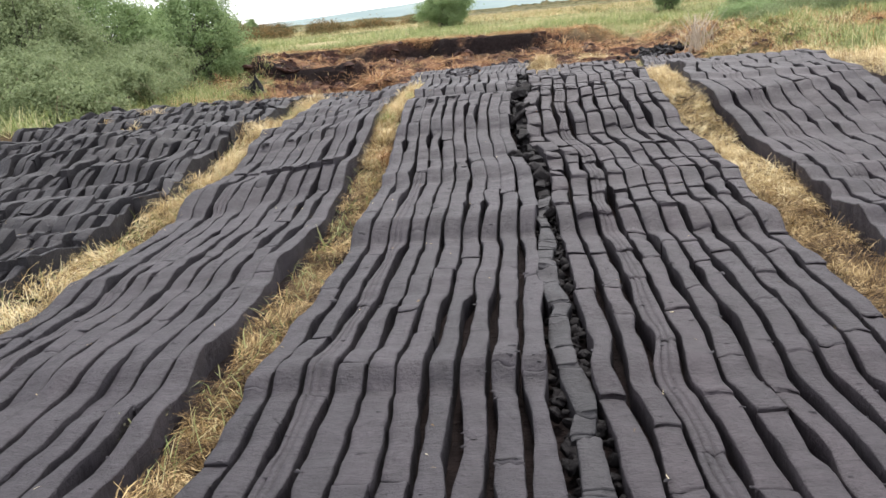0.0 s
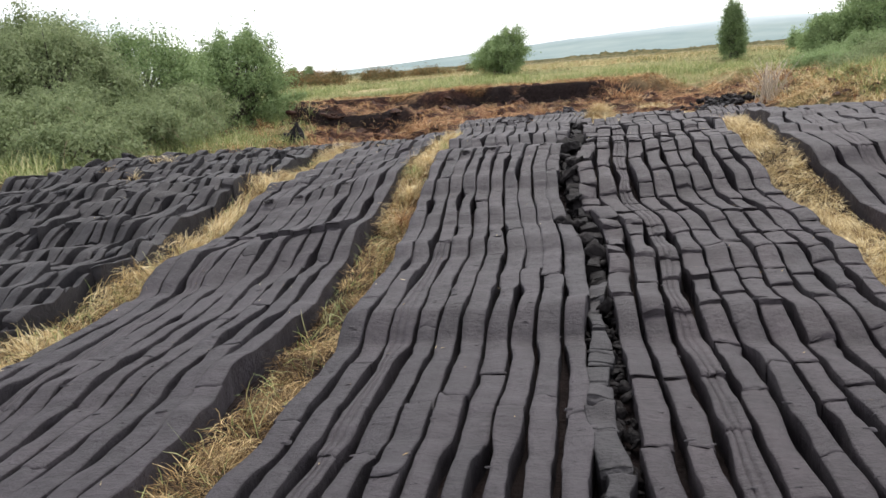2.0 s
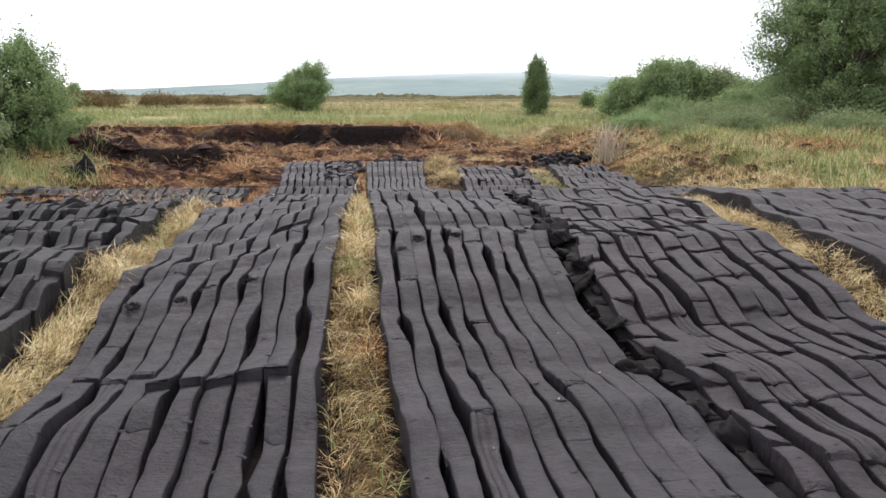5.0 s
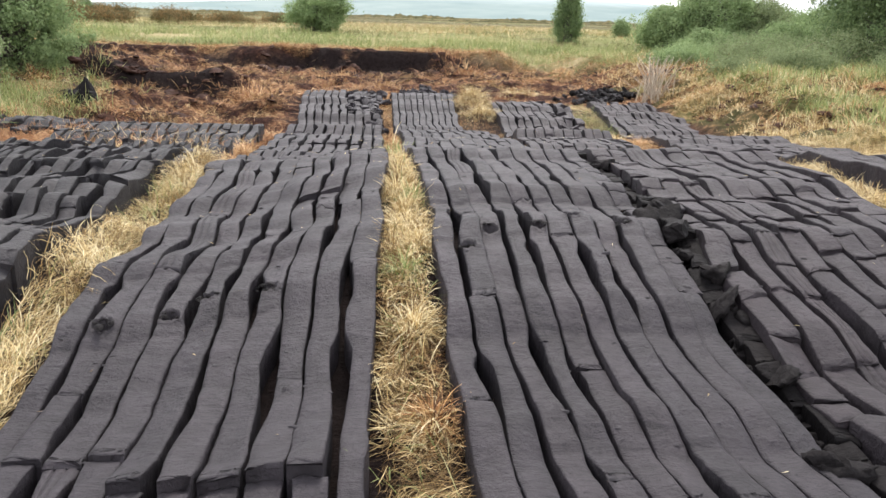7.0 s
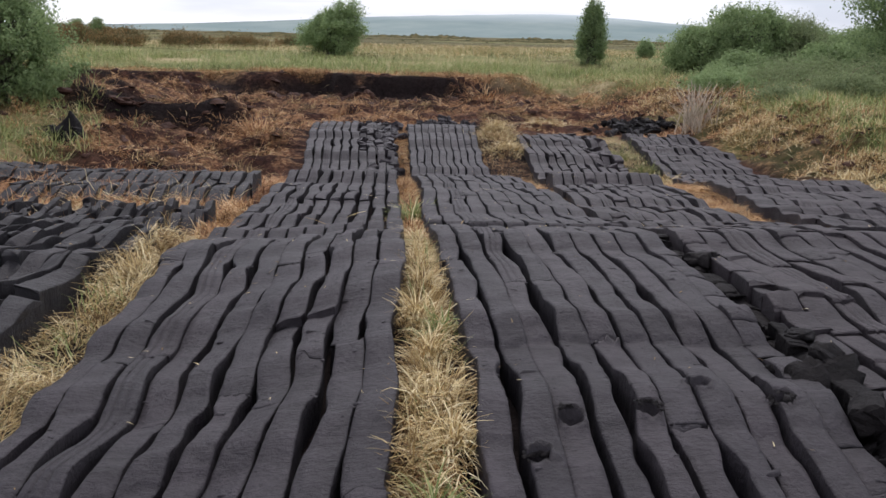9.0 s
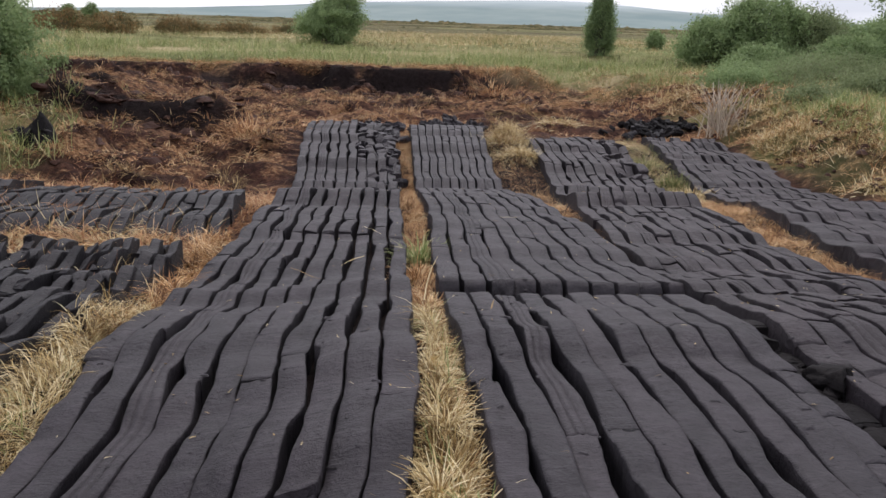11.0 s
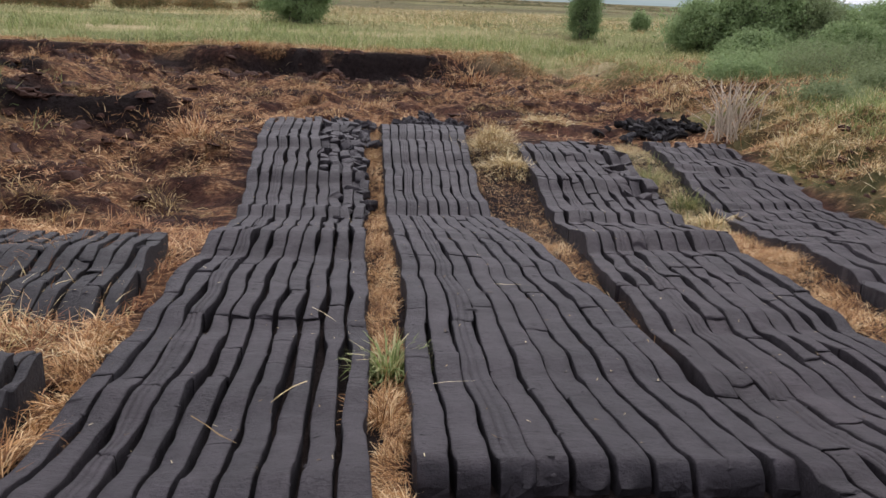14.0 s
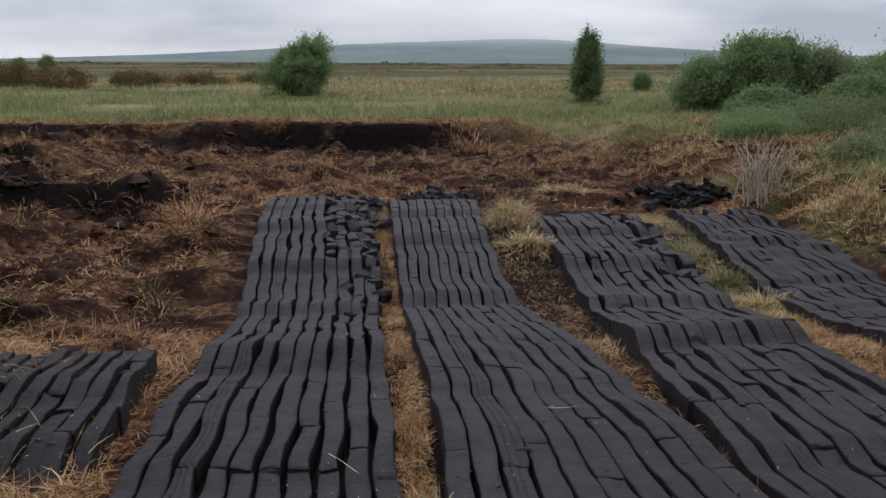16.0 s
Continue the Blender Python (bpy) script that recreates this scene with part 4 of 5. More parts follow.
def straw_strip(name, label, seed, per_m2, y0, y1, left, right, mat=STRAW, length=0.095, width=0.0030, lift=0.22, pile=0.06, inset=0.03, category="dry grass"):
    rng = np.random.default_rng(seed)
    mean = abs(np.mean([p[0] for p in right]) - np.mean([p[0] for p in left]))
    n = int(1.3 * per_m2 * mean * (y1 - y0))
    x, y = band(rng, n, y0, y1, beside(left, inset), beside(right, -inset))
    keep = fbm(x * 4, y * 4, seed + 1, 2) > rng.uniform(-1.2, 0.1, n)
    x, y = x[keep], y[keep]
    heap = pile * np.clip(0.45 + 1.1 * fbm(x * 3.0, y * 3.0, seed + 2), 0.05, 1.5)
    z = ground_height(x, y) + rng.uniform(0, 1, len(x)) ** 1.3 * heap
    swirl = 6.0 * fbm(x * 2.5, y * 2.5, seed + 5, 2)
    me = blade_mesh(name, rng, np.stack([x, y, z], 1), length, width, lift, mat, 0.9, 0.7, swirl)
    return tagged(new(name, me), label, category, kind="stuff")


straw_strip("straw_strip", "weathered brown and golden dry grass between two banks", 20, 8000, -2.0, 7.0, LEFT_SEAM, MID_SEAM, STRAW_BROWN, pile=0.07)
straw_strip("straw_strip", "matted pale golden dry grass between two peat banks", 21, 6500, 6.2, 10.2, LEFT_SEAM, MID_SEAM, STRAW, pile=0.14)
straw_strip("straw_strip", "brown dead grass low in the strip", 38, 3500, 6.2, 10.2, LEFT_SEAM, MID_SEAM, STRAW_ORANGE, pile=0.05)
straw_strip("straw_strip", "long pale grass blades arching out of the strip", 36, 420, 6.5, 10.0, LEFT_SEAM, MID_SEAM, STRAW, length=0.15, width=0.004, lift=0.45, pile=0.10, inset=0.05)
straw_strip("grass_tufts", "green grass blades growing through the straw", 29, 260, -1.0, 10.0, LEFT_SEAM, MID_SEAM, GREEN, 0.14, 0.004, 0.5, 0.05, category="grass")
straw_strip("straw_strip", "thin reddish straw in the narrow gap between banks", 22, 6500, 10.0, 22, LEFT_SEAM, ((-0.10, 10), (-0.06, 13), (-0.08, 16), (-0.12, 22)), STRAW_ORANGE, pile=0.06, inset=0.01)
LEFT_GAP = ((-1.796, -1.3), (-1.867, 4.2), (-1.775, 5.3), (-1.704, 8.2), (-1.673, 9.2), (-1.55, 10.5), (-1.66, 12))
straw_strip("straw_strip", "pale straw and dead grass beside the broken bank", 23, 7000, 0.0, 10.4, LEFT_GAP, LEFT_EDGE, STRAW, length=0.115, lift=0.3, pile=0.17, inset=0.015)
straw_strip("straw_strip", "coarse orange and pale straw beside the broken bank", 37, 3600, 10.0, 12.6, LEFT_GAP, LEFT_EDGE, STRAW_ORANGE, length=0.16, width=0.005, pile=0.12)
straw_strip("grass_tufts", "olive grass blades in the straw beside the broken bank", 30, 300, 0.5, 9.5, LEFT_GAP, LEFT_EDGE, GREEN, 0.13, 0.004, 0.45, 0.05, category="grass")
straw_strip("straw_strip", "broad strip of yellow straw between peat banks", 24, 7000, 4.6, 10.5, RIGHT_EDGE, OUTER_SEAM, STRAW, pile=0.08)
straw_strip("straw_strip", "faded brown straw between peat banks", 39, 7000, 0.0, 5.2, RIGHT_EDGE, OUTER_SEAM, STRAW_BROWN, pile=0.07)
straw_strip("straw_strip", "orange straw in the gap by the outer bank", 25, 5200, 10.0, 16.2, RIGHT_EDGE, OUTER_SEAM, STRAW_ORANGE, pile=0.06)
straw_strip("straw_strip", "pale yellow straw in the gap by the outer bank", 35, 2600, 15.4, 20.5, RIGHT_EDGE, OUTER_SEAM, STRAW, pile=0.06)
straw_strip("grass_tufts", "fresh green tufts in the gap by the outer bank", 33, 50, 15.5, 20.5, RIGHT_EDGE, OUTER_SEAM, GREEN, 0.16, 0.006, 0.6, 0.04, category="grass")
straw_strip("straw_strip", "rusty straw and crumbs in the gap between banks", 26, 3000, 12.0, 21, FAR_SEAM, RIGHT_SEAM, STRAW_ORANGE, pile=0.06, inset=0.01)
straw_strip("straw_strip", "yellow straw outside the last bank", 27, 2600, 3.0, 14.0, ((4.36, 3), (4.36, 9), (4.72, 14)), ((5.8, 3), (5.6, 12), (5.8, 14)), length=0.16, pile=0.06)
straw_strip("straw_litter", "loose rusty straw round the short peat blocks", 28, 1500, 10.9, 15.8, ((-5.5, 10), (-5.5, 16)), ((-1.50, 10), (-1.55, 12), (-1.42, 14), (-1.45, 16)), RED_STRAW, length=0.18, width=0.005, pile=0.04)
straw_strip("straw_litter", "pale loose straw round the short peat blocks", 34, 700, 11.2, 13.2, ((-3.6, 10), (-3.6, 16)), ((-1.55, 10), (-1.55, 16)), STRAW, length=0.2, width=0.005, pile=0.05)


def tussock(label, seed, x, y, mat, count, length, spread, lift=0.75, width=0.005, rise=0.0):
    rng = np.random.default_rng(seed)
    px, py = x + rng.normal(0, spread, count), y + rng.normal(0, spread, count)
    pz = np.maximum(ground_height(px, py), ground_height(px * 0 + x, py * 0 + y) - 0.03) + rise * np.exp(-((px - x) ** 2 + (py - y) ** 2) / (2 * spread ** 2))
    away = np.arctan2(py - y, px - x)
    me = blade_mesh("grass_tussock", rng, np.stack([px, py, pz], 1), length, width, lift, mat, 1.1, 0.5, away)
    tagged(new("grass_tussock", me), label, "grass tuft", kind="stuff")


tussock("bleached straw tuft at the end of the strip", 301, -0.17, 9.25, STRAW, 160, 0.08, 0.02)
tussock("bleached straw tuft standing in the strip", 302, -0.159, 8.6, STRAW, 260, 0.11, 0.04)
tussock("yellow-green grass tuft in the strip", 303, -0.148, 7.8, STRAW, 300, 0.12, 0.05)
for k, (px, py, mat, label) in enumerate((
        (-0.186, 8.9, STRAW, "pale straw tuft in the strip"), (-0.103, 8.25, GREEN, "yellow-green grass tuft in the strip"), (-0.165, 8.05, STRAW, "pale arching straw tuft in the strip"),
        (-0.122, 7.45, STRAW, "pale arching straw tuft in the strip"), (-0.185, 7.15, GREEN, "green grass tuft in the strip"), (-0.159, 6.8, STRAW, "pale arching straw tuft in the strip"),
        (-0.201, 8.4, STRAW, "pale arching straw tuft in the strip"), (-0.114, 6.3, STRAW_ORANGE, "orange straw tuft in the strip"), (-0.168, 8.75, STRAW, "pale straw tuft in the strip"))):
    tussock(label, 330 + k, px, py, mat, 110 if mat is GREEN else 220, 0.11, 0.032, 0.5, 0.0038, 0.09)
tussock("green fern-like tuft in the narrow gap", 304, -0.15, 11.95, GREEN, 240, 0.20, 0.045, 0.65, 0.009)
tussock("rusty straw tuft in the narrow gap", 305, -0.17, 11.45, STRAW_ORANGE, 320, 0.15, 0.05, 0.5)
tussock("rusty straw tuft at the bank seam", 306, 1.20, 12.15, STRAW_ORANGE, 260, 0.12, 0.05, 0.4)
tussock("large pale tussock between the bank ends", 307, 1.35, 19.4, STRAW, 1300, 0.22, 0.16, 0.4, 0.006, 0.32)
tussock("pale tussock running along the gap", 308, 1.42, 18.5, STRAW, 700, 0.18, 0.15, 0.35, 0.006, 0.16)
tussock("green tuft in the gap by the outer bank", 309, 3.15, 18.3, SEDGE, 250, 0.18, 0.13, 0.4, 0.007, 0.04)
tussock("yellow-green tuft in the gap by the outer bank", 310, 3.22, 17.2, SEDGE, 220, 0.20, 0.10, 0.6, 0.008, 0.05)
tussock("straw heap in the gap by the outer bank", 311, 3.20, 16.4, STRAW, 400, 0.18, 0.10, 0.4, 0.006, 0.06)
tussock("straw clump lying over the strip edge", 312, 0.077, 6.38, STRAW, 60, 0.07, 0.025, 0.3)
tussock("small leafy green weed at the bank edge", 313, -0.252, 1.85, GREEN, 40, 0.10, 0.02, 0.8, 0.010)
for k, (px, py) in enumerate(((-3.719, 8.65), (-3.144, 8.14), (-3.284, 9.13), (-3.35, 9.42), (-3.482, 9.3))):
    tussock("bleached straw wisp caught between broken sods", 320 + k, px, py, STRAW, 70, 0.12, 0.05, 0.3, 0.006, 0.17)
tussock("tall pale grass tussock in the cut peat", 314, -2.6, 20.2, RED_STRAW, 500, 0.32, 0.22, 0.35, 0.009, 0.08)
tussock("tall pale grass tussock in the cut peat", 315, 2.7, 22.6, STRAW, 400, 0.25, 0.22, 0.3, 0.008, 0.08)
tussock("tan tussock on the brink of the cut face", 316, 2.2, 29.6, RED_STRAW, 700, 0.32, 0.5, 0.4, 0.012, 0.05)


def stalks():
    rng = np.random.default_rng(61)
    spots = np.array(SURFACE)
    y = spots[:, 1]
    spots = spots[rng.uniform(0, 1, len(y)) < (0.05 + 0.10 * smooth(7, 10.5, y)) * (1 - smooth(15, 18, y))]
    x, y, z = spots[:, 0], spots[:, 1], spots[:, 2] + 0.004
    me = blade_mesh("loose_stalks", rng, np.stack([x, y, z], 1), 0.020, 0.0032, 0.03, STRAW, 0.3)
    tagged(new("loose_stalks", me), "short straw bits scattered over the peat rows", "plant litter", kind="stuff")
    long_roots = np.array([(-0.30, 11.8), (-0.5, 11.55), (0.02, 11.5), (-0.2, 9.75), (0.05, 9.6), (-0.55, 12.6), (0.5, 13.1), (-0.9, 11.2)])
    roots = np.column_stack([long_roots, top_height(long_roots[:, 0], long_roots[:, 1]) + 0.045])
    tagged(new("loose_stalks", blade_mesh("loose_stalks", rng, roots, 0.26, 0.006, 0.06, STRAW, 0.3)), "long bleached stalks lying across the rows", "plant litter", kind="stuff")


stalks()


def crumbs(name, label, seed, x, y, z, size, mat, wide=1.0, flat=1.0, turn=3.14):
    """Tiny broken bits, each an uneven four-sided lump."""
    rng = np.random.default_rng(seed)
    n = len(x)
    s = size * np.exp(rng.normal(-0.1, 0.5, n))[:, None, None]
    shape = np.array([(-1, -1, -0.4), (1, -1, -0.4), (1, 1, -0.4), (-1, 1, -0.4), (-0.7, -0.6, 0.7), (0.6, -0.7, 0.6), (0.7, 0.6, 0.8), (-0.6, 0.7, 0.6)])[None] * 0.5
    v = shape * (1 + 0.35 * rng.normal(0, 1, (n, 8, 3)))
    v = v * np.array([wide, 1.0, flat])
    a = rng.uniform(-turn, turn, n)
    c, q = np.cos(a)[:, None], np.sin(a)[:, None]
    v = np.stack([v[:, :, 0] * c - v[:, :, 1] * q, v[:, :, 0] * q + v[:, :, 1] * c, v[:, :, 2]], 2) * s
    v = v + np.stack([x, y, z], 1)[:, None]
    quads = np.array([(4, 5, 6, 7), (0, 1, 5, 4), (1, 2, 6, 5), (2, 3, 7, 6), (3, 0, 4, 7)])
    me = quads_mesh(name, v.reshape(-1, 3), ((np.arange(n) * 8)[:, None, None] + quads[None]).reshape(-1, 4), mat)
    return tagged(new(name, me), label, "peat crumbs", kind="stuff")


def scatter_crumbs():
    rng = np.random.default_rng(62)
    s = np.array(SURFACE)
    s = s[(s[:, 1] < 15) & (rng.uniform(0, 1, len(s)) < 0.6)]
    crumbs("peat_crumbs", "torn flakes of dark skin on the peat rows", 63, s[:, 0], s[:, 1], s[:, 2] - 0.0005, 0.006, TURF, 2.4, 0.8, 0.5)
    s = np.array(TORN)
    crumbs("peat_crumbs", "ragged crumbs along the cracks of the peat rows", 67, s[::2, 0], s[::2, 1], s[::2, 2] - 0.001, 0.0045, TURF, 2.0, 0.8, 0.6)
    s = np.array([(dx + 0.038 * math.cos(a) * q, dy + 0.036 * math.sin(a) * q) for dx, dy in DENTS for a in np.arange(0, 6.28, 0.28) for q in rng.uniform(0.5, 1.15, 2)])
    near = np.array(SURFACE)
    pick = [int(np.argmin((near[:, 0] - x) ** 2 + (near[:, 1] - y) ** 2)) for x, y in s]
    crumbs("peat_crumbs", "dark torn crumbs round the dents in the peat", 68, s[:, 0], s[:, 1], near[pick, 2] - 0.006, 0.007, TURF_DARKEST, 1.3, 0.8)
    n = 9000
    x, y = rng.uniform(-10, 9, n), rng.uniform(14.6, 30.3, n)
    keep = ~((x > -2.0) & (x < 4.9) & (y < 21.8)) & (fbm(x * 0.8, y, 64, 3) < rng.uniform(-0.4, 0.2, n))
    x, y = x[keep], y[keep]
    crumbs("peat_crumbs", "broken brown lumps over the cut peat", 65, x, y, ground_height(x, y) + 0.005, 0.06, PEAT_BROWN, 1.5, 0.8)
    n = 500
    x = rng.uniform(-10, 3, n)
    y = scarp_line(x) - np.abs(rng.normal(0.1, 0.35, n))
    crumbs("peat_crumbs", "black lumps fallen at the foot of the cut face", 66, x, y, ground_height(x, y) + 0.02, 0.11, PEAT_BROWN, 1.4, 0.9)


scatter_crumbs()


def litter_field():
    rng = np.random.default_rng(31)
    n = 240000
    x, y = rng.uniform(-10, 9, n), rng.uniform(14.5, 31.5, n)
    clump = fbm(x * 0.9, y * 1.4, 32, 4)
    bank = (x > -1.95) & (x < 4.8) & (y < 21.6 - 0.4 * np.abs(x - 1))
    face = (y > scarp_line(x) - 0.4) & (x < 3)
    spoil = ((x > -6.3) & (x < -3.1) & (y > 20.2) & (y < 21.3)) | ((x > -9.4) & (x < -6.0) & (y > 24.4) & (y < 25.7))
    keep = (clump - 0.28 * smooth(20.5, 23.5, y) * (1 - smooth(2.5, 4.5, x)) > rng.uniform(-0.2, 0.42, n)) & ~bank & ~face & ~spoil
    x, y = x[keep], y[keep]
    z = ground_height(x, y) + rng.uniform(0, 0.05, len(x))
    me = blade_mesh("dead_litter", rng, np.stack([x, y, z], 1), 0.12, 0.0085, 0.14, RED_STRAW, 0.8, 1.0, 5.0 * fbm(x * 0.8, y * 0.8, 35, 2))
    pale = fbm(x * 1.1, y * 1.5, 36, 3) > rng.uniform(0.05, 0.5, len(x))
    px, py = x[pale] + 0.03, y[pale] + 0.02
    light = blade_mesh("dead_litter", rng, np.stack([px, py, ground_height(px, py) + rng.uniform(0.02, 0.07, len(px))], 1), 0.14, 0.007, 0.16, STRAW_ORANGE, 0.8, 0.8, 5.0 * fbm(px * 0.8, py * 0.8, 37, 2))
    tagged(new("dead_litter", light), "pale bleached grass litter in patches on cut peat", "plant litter", kind="stuff")
    tagged(new("dead_litter", me), "reddish brown dead grass and roots strewn over cut peat", "plant litter", kind="stuff")


litter_field()


def cut_over_lumps():
    rng = np.random.default_rng(44)
    n = 560
    x, y = rng.uniform(-9.5, 11, n), rng.uniform(15.2, 30.2, n)
    keep = ~((x > -2.1) & (x < 5.0) & (y < 22.2)) & (fbm(x * 0.7, y * 0.9, 45, 3) > rng.uniform(-0.25, 0.3, n)) & ~((x > 2.2) & (y > 27.5))
    mesh = [clod_mesh("brown_clod", 40 + k, PEAT_BROWN, 0.55) for k in range(6)]
    run = tagged(new("peat_spoil"), "scattered dark brown lumps of dug peat among litter", "peat rubble")
    x, y = x[keep], y[keep]
    for cx, cy, wide in ((-4.6, 20.9, 1.2), (-7.7, 25.0, 1.2), (-4.2, 27.9, 1.4)):
        x, y = np.append(x, cx + rng.normal(0, wide * 0.6, 30)), np.append(y, cy + rng.normal(0, 0.35, 30))
    for px, py in zip(x, y):
        size = float(rng.gamma(2.0, 0.05) + 0.05)
        ob = part("peat_clod", mesh[int(rng.integers(6))], run)
        ob.matrix_basis = pose(px, py, float(ground_height(px, py)) + size * 0.0, rng.uniform(-20, 20), rng.uniform(-20, 20), rng.uniform(0, 360)) @ Matrix.Diagonal((size * 1.3, size, size * 0.8, 1))
    roots, aim = [], []
    for _ in range(560):
        px, py = rng.uniform(-9.5, 13.0), rng.uniform(15.0, 31.5)
        if (-2.1 < px < 5.0 and py < 22.3) or (px < 3 and abs(py - float(scarp_line(px)) - 0.2) < 0.6):
            continue
        k, s = int(rng.integers(40, 130)), rng.uniform(0.05, 0.2)
        dx, dy = rng.normal(0, s, k), rng.normal(0, s * 0.8, k)
        roots.append(np.stack([px + dx, py + dy, ground_height(px + dx, py + dy) + rng.uniform(0, 1, k) * 0.7 * s * np.exp(-(dx * dx + dy * dy) / (2 * s * s))], 1))
        aim.append(np.arctan2(dy, dx))
    roots, aim = np.concatenate(roots), np.concatenate(aim)
    half = rng.uniform(0, 1, len(aim)) < 0.5 + 0.5 * np.sign(fbm(roots[:, 0] * 0.8, roots[:, 1] * 0.8, 46, 2))
    for pick, mat, label in ((half, STRAW_ORANGE, "tan tufts of dead grass among the peat lumps"), (~half, STRAW_BROWN, "brown tufts of dead grass among the peat lumps")):
        me = blade_mesh("dead_tufts", rng, roots[pick], 0.17, 0.007, 0.4, mat, 1.1, 0.6, aim[pick], drop=0.06)
        tagged(new("dead_tufts", me), label, "grass tuft", kind="stuff")


cut_over_lumps()


def brink():
    """Dead roots and turf litter heaped on, and hanging over, the brink of the cut face."""
    rng = np.random.default_rng(38)
    n = 26000
    x = rng.uniform(-12, 4.5, n)
    y = scarp_line(x) + 0.85 + 1.1 * rng.beta(1.2, 2.0, n) + 0.3 * fbm(x * 1.6, x * 0, 21, 3)
    keep = fbm(x * 1.1, y * 1.1, 39, 3) > rng.uniform(-0.7, 0.25, n)
    x, y = x[keep], y[keep]
    z = ground_height(x, y) + rng.uniform(0, 0.09, len(x)) * np.clip(0.6 + fbm(x * 1.4, y, 40, 2), 0, 2)
    me = blade_mesh("dead_litter", rng, np.stack([x, y, z], 1), 0.15, 0.009, 0.16, STRAW_ORANGE, 0.9, 1.3, -1.57, drop=0.10)
    tagged(new("dead_litter", me), "tan roots and litter hanging over the cut face", "plant litter", kind="stuff")


brink()


# ---------- grassland ----------
def grass_field(name, label, seed, n, x0, x1, y0, y1, mat, length, width, lift, where):
    rng = np.random.default_rng(seed)
    x, y = rng.uniform(x0, x1, n), rng.uniform(y0, y1, n)
    keep = where(x, y) > rng.uniform(0, 1, n)
    x, y = x[keep], y[keep]
    k = 5
    x = np.repeat(x, k) + rng.normal(0, 0.05, len(x) * k)
    y = np.repeat(y, k) + rng.normal(0, 0.05, len(y) * k)
    z = ground_height(x, y)
    me = blade_mesh(name, rng, np.stack([x, y, z], 1), length, width, lift, mat, 0.5, sections=2)
    return tagged(new(name, me), label, "grass", kind="stuff")


def above_scarp(x, y):
    return smooth(0.4, 0.9, y - scarp_line(x)) * (0.5 + 0.8 * fbm(x * 0.4, y * 0.4, 71)) * (1 - smooth(3.5, 6, x) * (1 - smooth(26, 31, y)))


grass_field("sedge_grass", "rough green and straw-coloured bog grass above the cut face", 41, 24000, -20, 26, 29.5, 66, SEDGE, 0.24, 0.013, 0.45, above_scarp)
grass_field("rush_grass", "band of fresh green grass along the cut face", 42, 30000, -18, 20, 30.6, 46, GREEN, 0.30, 0.013, 0.6,
            lambda x, y: above_scarp(x, y) * smooth(1.2, 2.2, y - scarp_line(x)) * smooth(-0.5, 0.15, fbm(x * 0.25, y * 0.3, 72) - 0.75 * smooth(34, 40, y)))
grass_field("dry_grass", "bleached tan grass patches on the far bog", 47, 22000, -24, 28, 33, 70, STRAW, 0.24, 0.015, 0.4,
            lambda x, y: above_scarp(x, y) * smooth(0.0, 0.3, fbm(x * 0.12, y * 0.22, 79, 3) + 0.25 * smooth(34, 44, y) - 0.1))
grass_field("dry_grass", "dense pale tan grass beside the outer bank", 48, 15000, 4.6, 7.5, 9, 23, STRAW, 0.16, 0.009, 0.25,
            lambda x, y: smooth(4.65, 4.8, x - 0.25 * smooth(12, 16, y)) * (1 - smooth(5.6, 7.5, x)) * smooth(-0.2, 0.25, fbm(x * 0.9, y * 0.9, 80, 3)))
grass_field("rough_herbage", "reddish dead herbage with straw beside the bog", 43, 12000, 4.8, 16, 10, 31, RED_STRAW, 0.26, 0.011, 0.4,
            lambda x, y: smooth(4.8, 5.8, x) * (0.35 + 0.9 * fbm(x * 0.7, y * 0.7, 73)) * (1 - 0.75 * (1 - smooth(6, 8, x)) * (1 - smooth(20, 23, y))))
grass_field("rush_grass", "green grass tufts among dead herbage", 44, 28000, 5.0, 16, 12, 33, GREEN, 0.26, 0.012, 0.5,
            lambda x, y: smooth(5.4, 7.0, x) * smooth(-0.1, 0.35, fbm(x * 0.5, y * 0.5, 74) + 0.35 * smooth(6.5, 10, x)))
grass_field("dry_grass", "pale dry grass patches among the herbage", 46, 18000, 4.8, 16, 10, 33, STRAW, 0.22, 0.010, 0.35,
            lambda x, y: smooth(4.8, 5.6, x) * smooth(-0.2, 0.3, fbm(x * 0.6, y * 0.8, 76)))
grass_field("rush_grass", "lush green grass at the foot of the bushes", 45, 6000, -9.5, -4.2, 9, 24, GREEN, 0.30, 0.011, 0.6,
            lambda x, y: smooth(-4.4, -5.2, x) * (1 - 0.85 * smooth(17, 19.5, y) * smooth(-8.5, -7, x)) * smooth(-0.2, 0.3, fbm(x * 0.6, y * 0.6, 75) + 0.2))


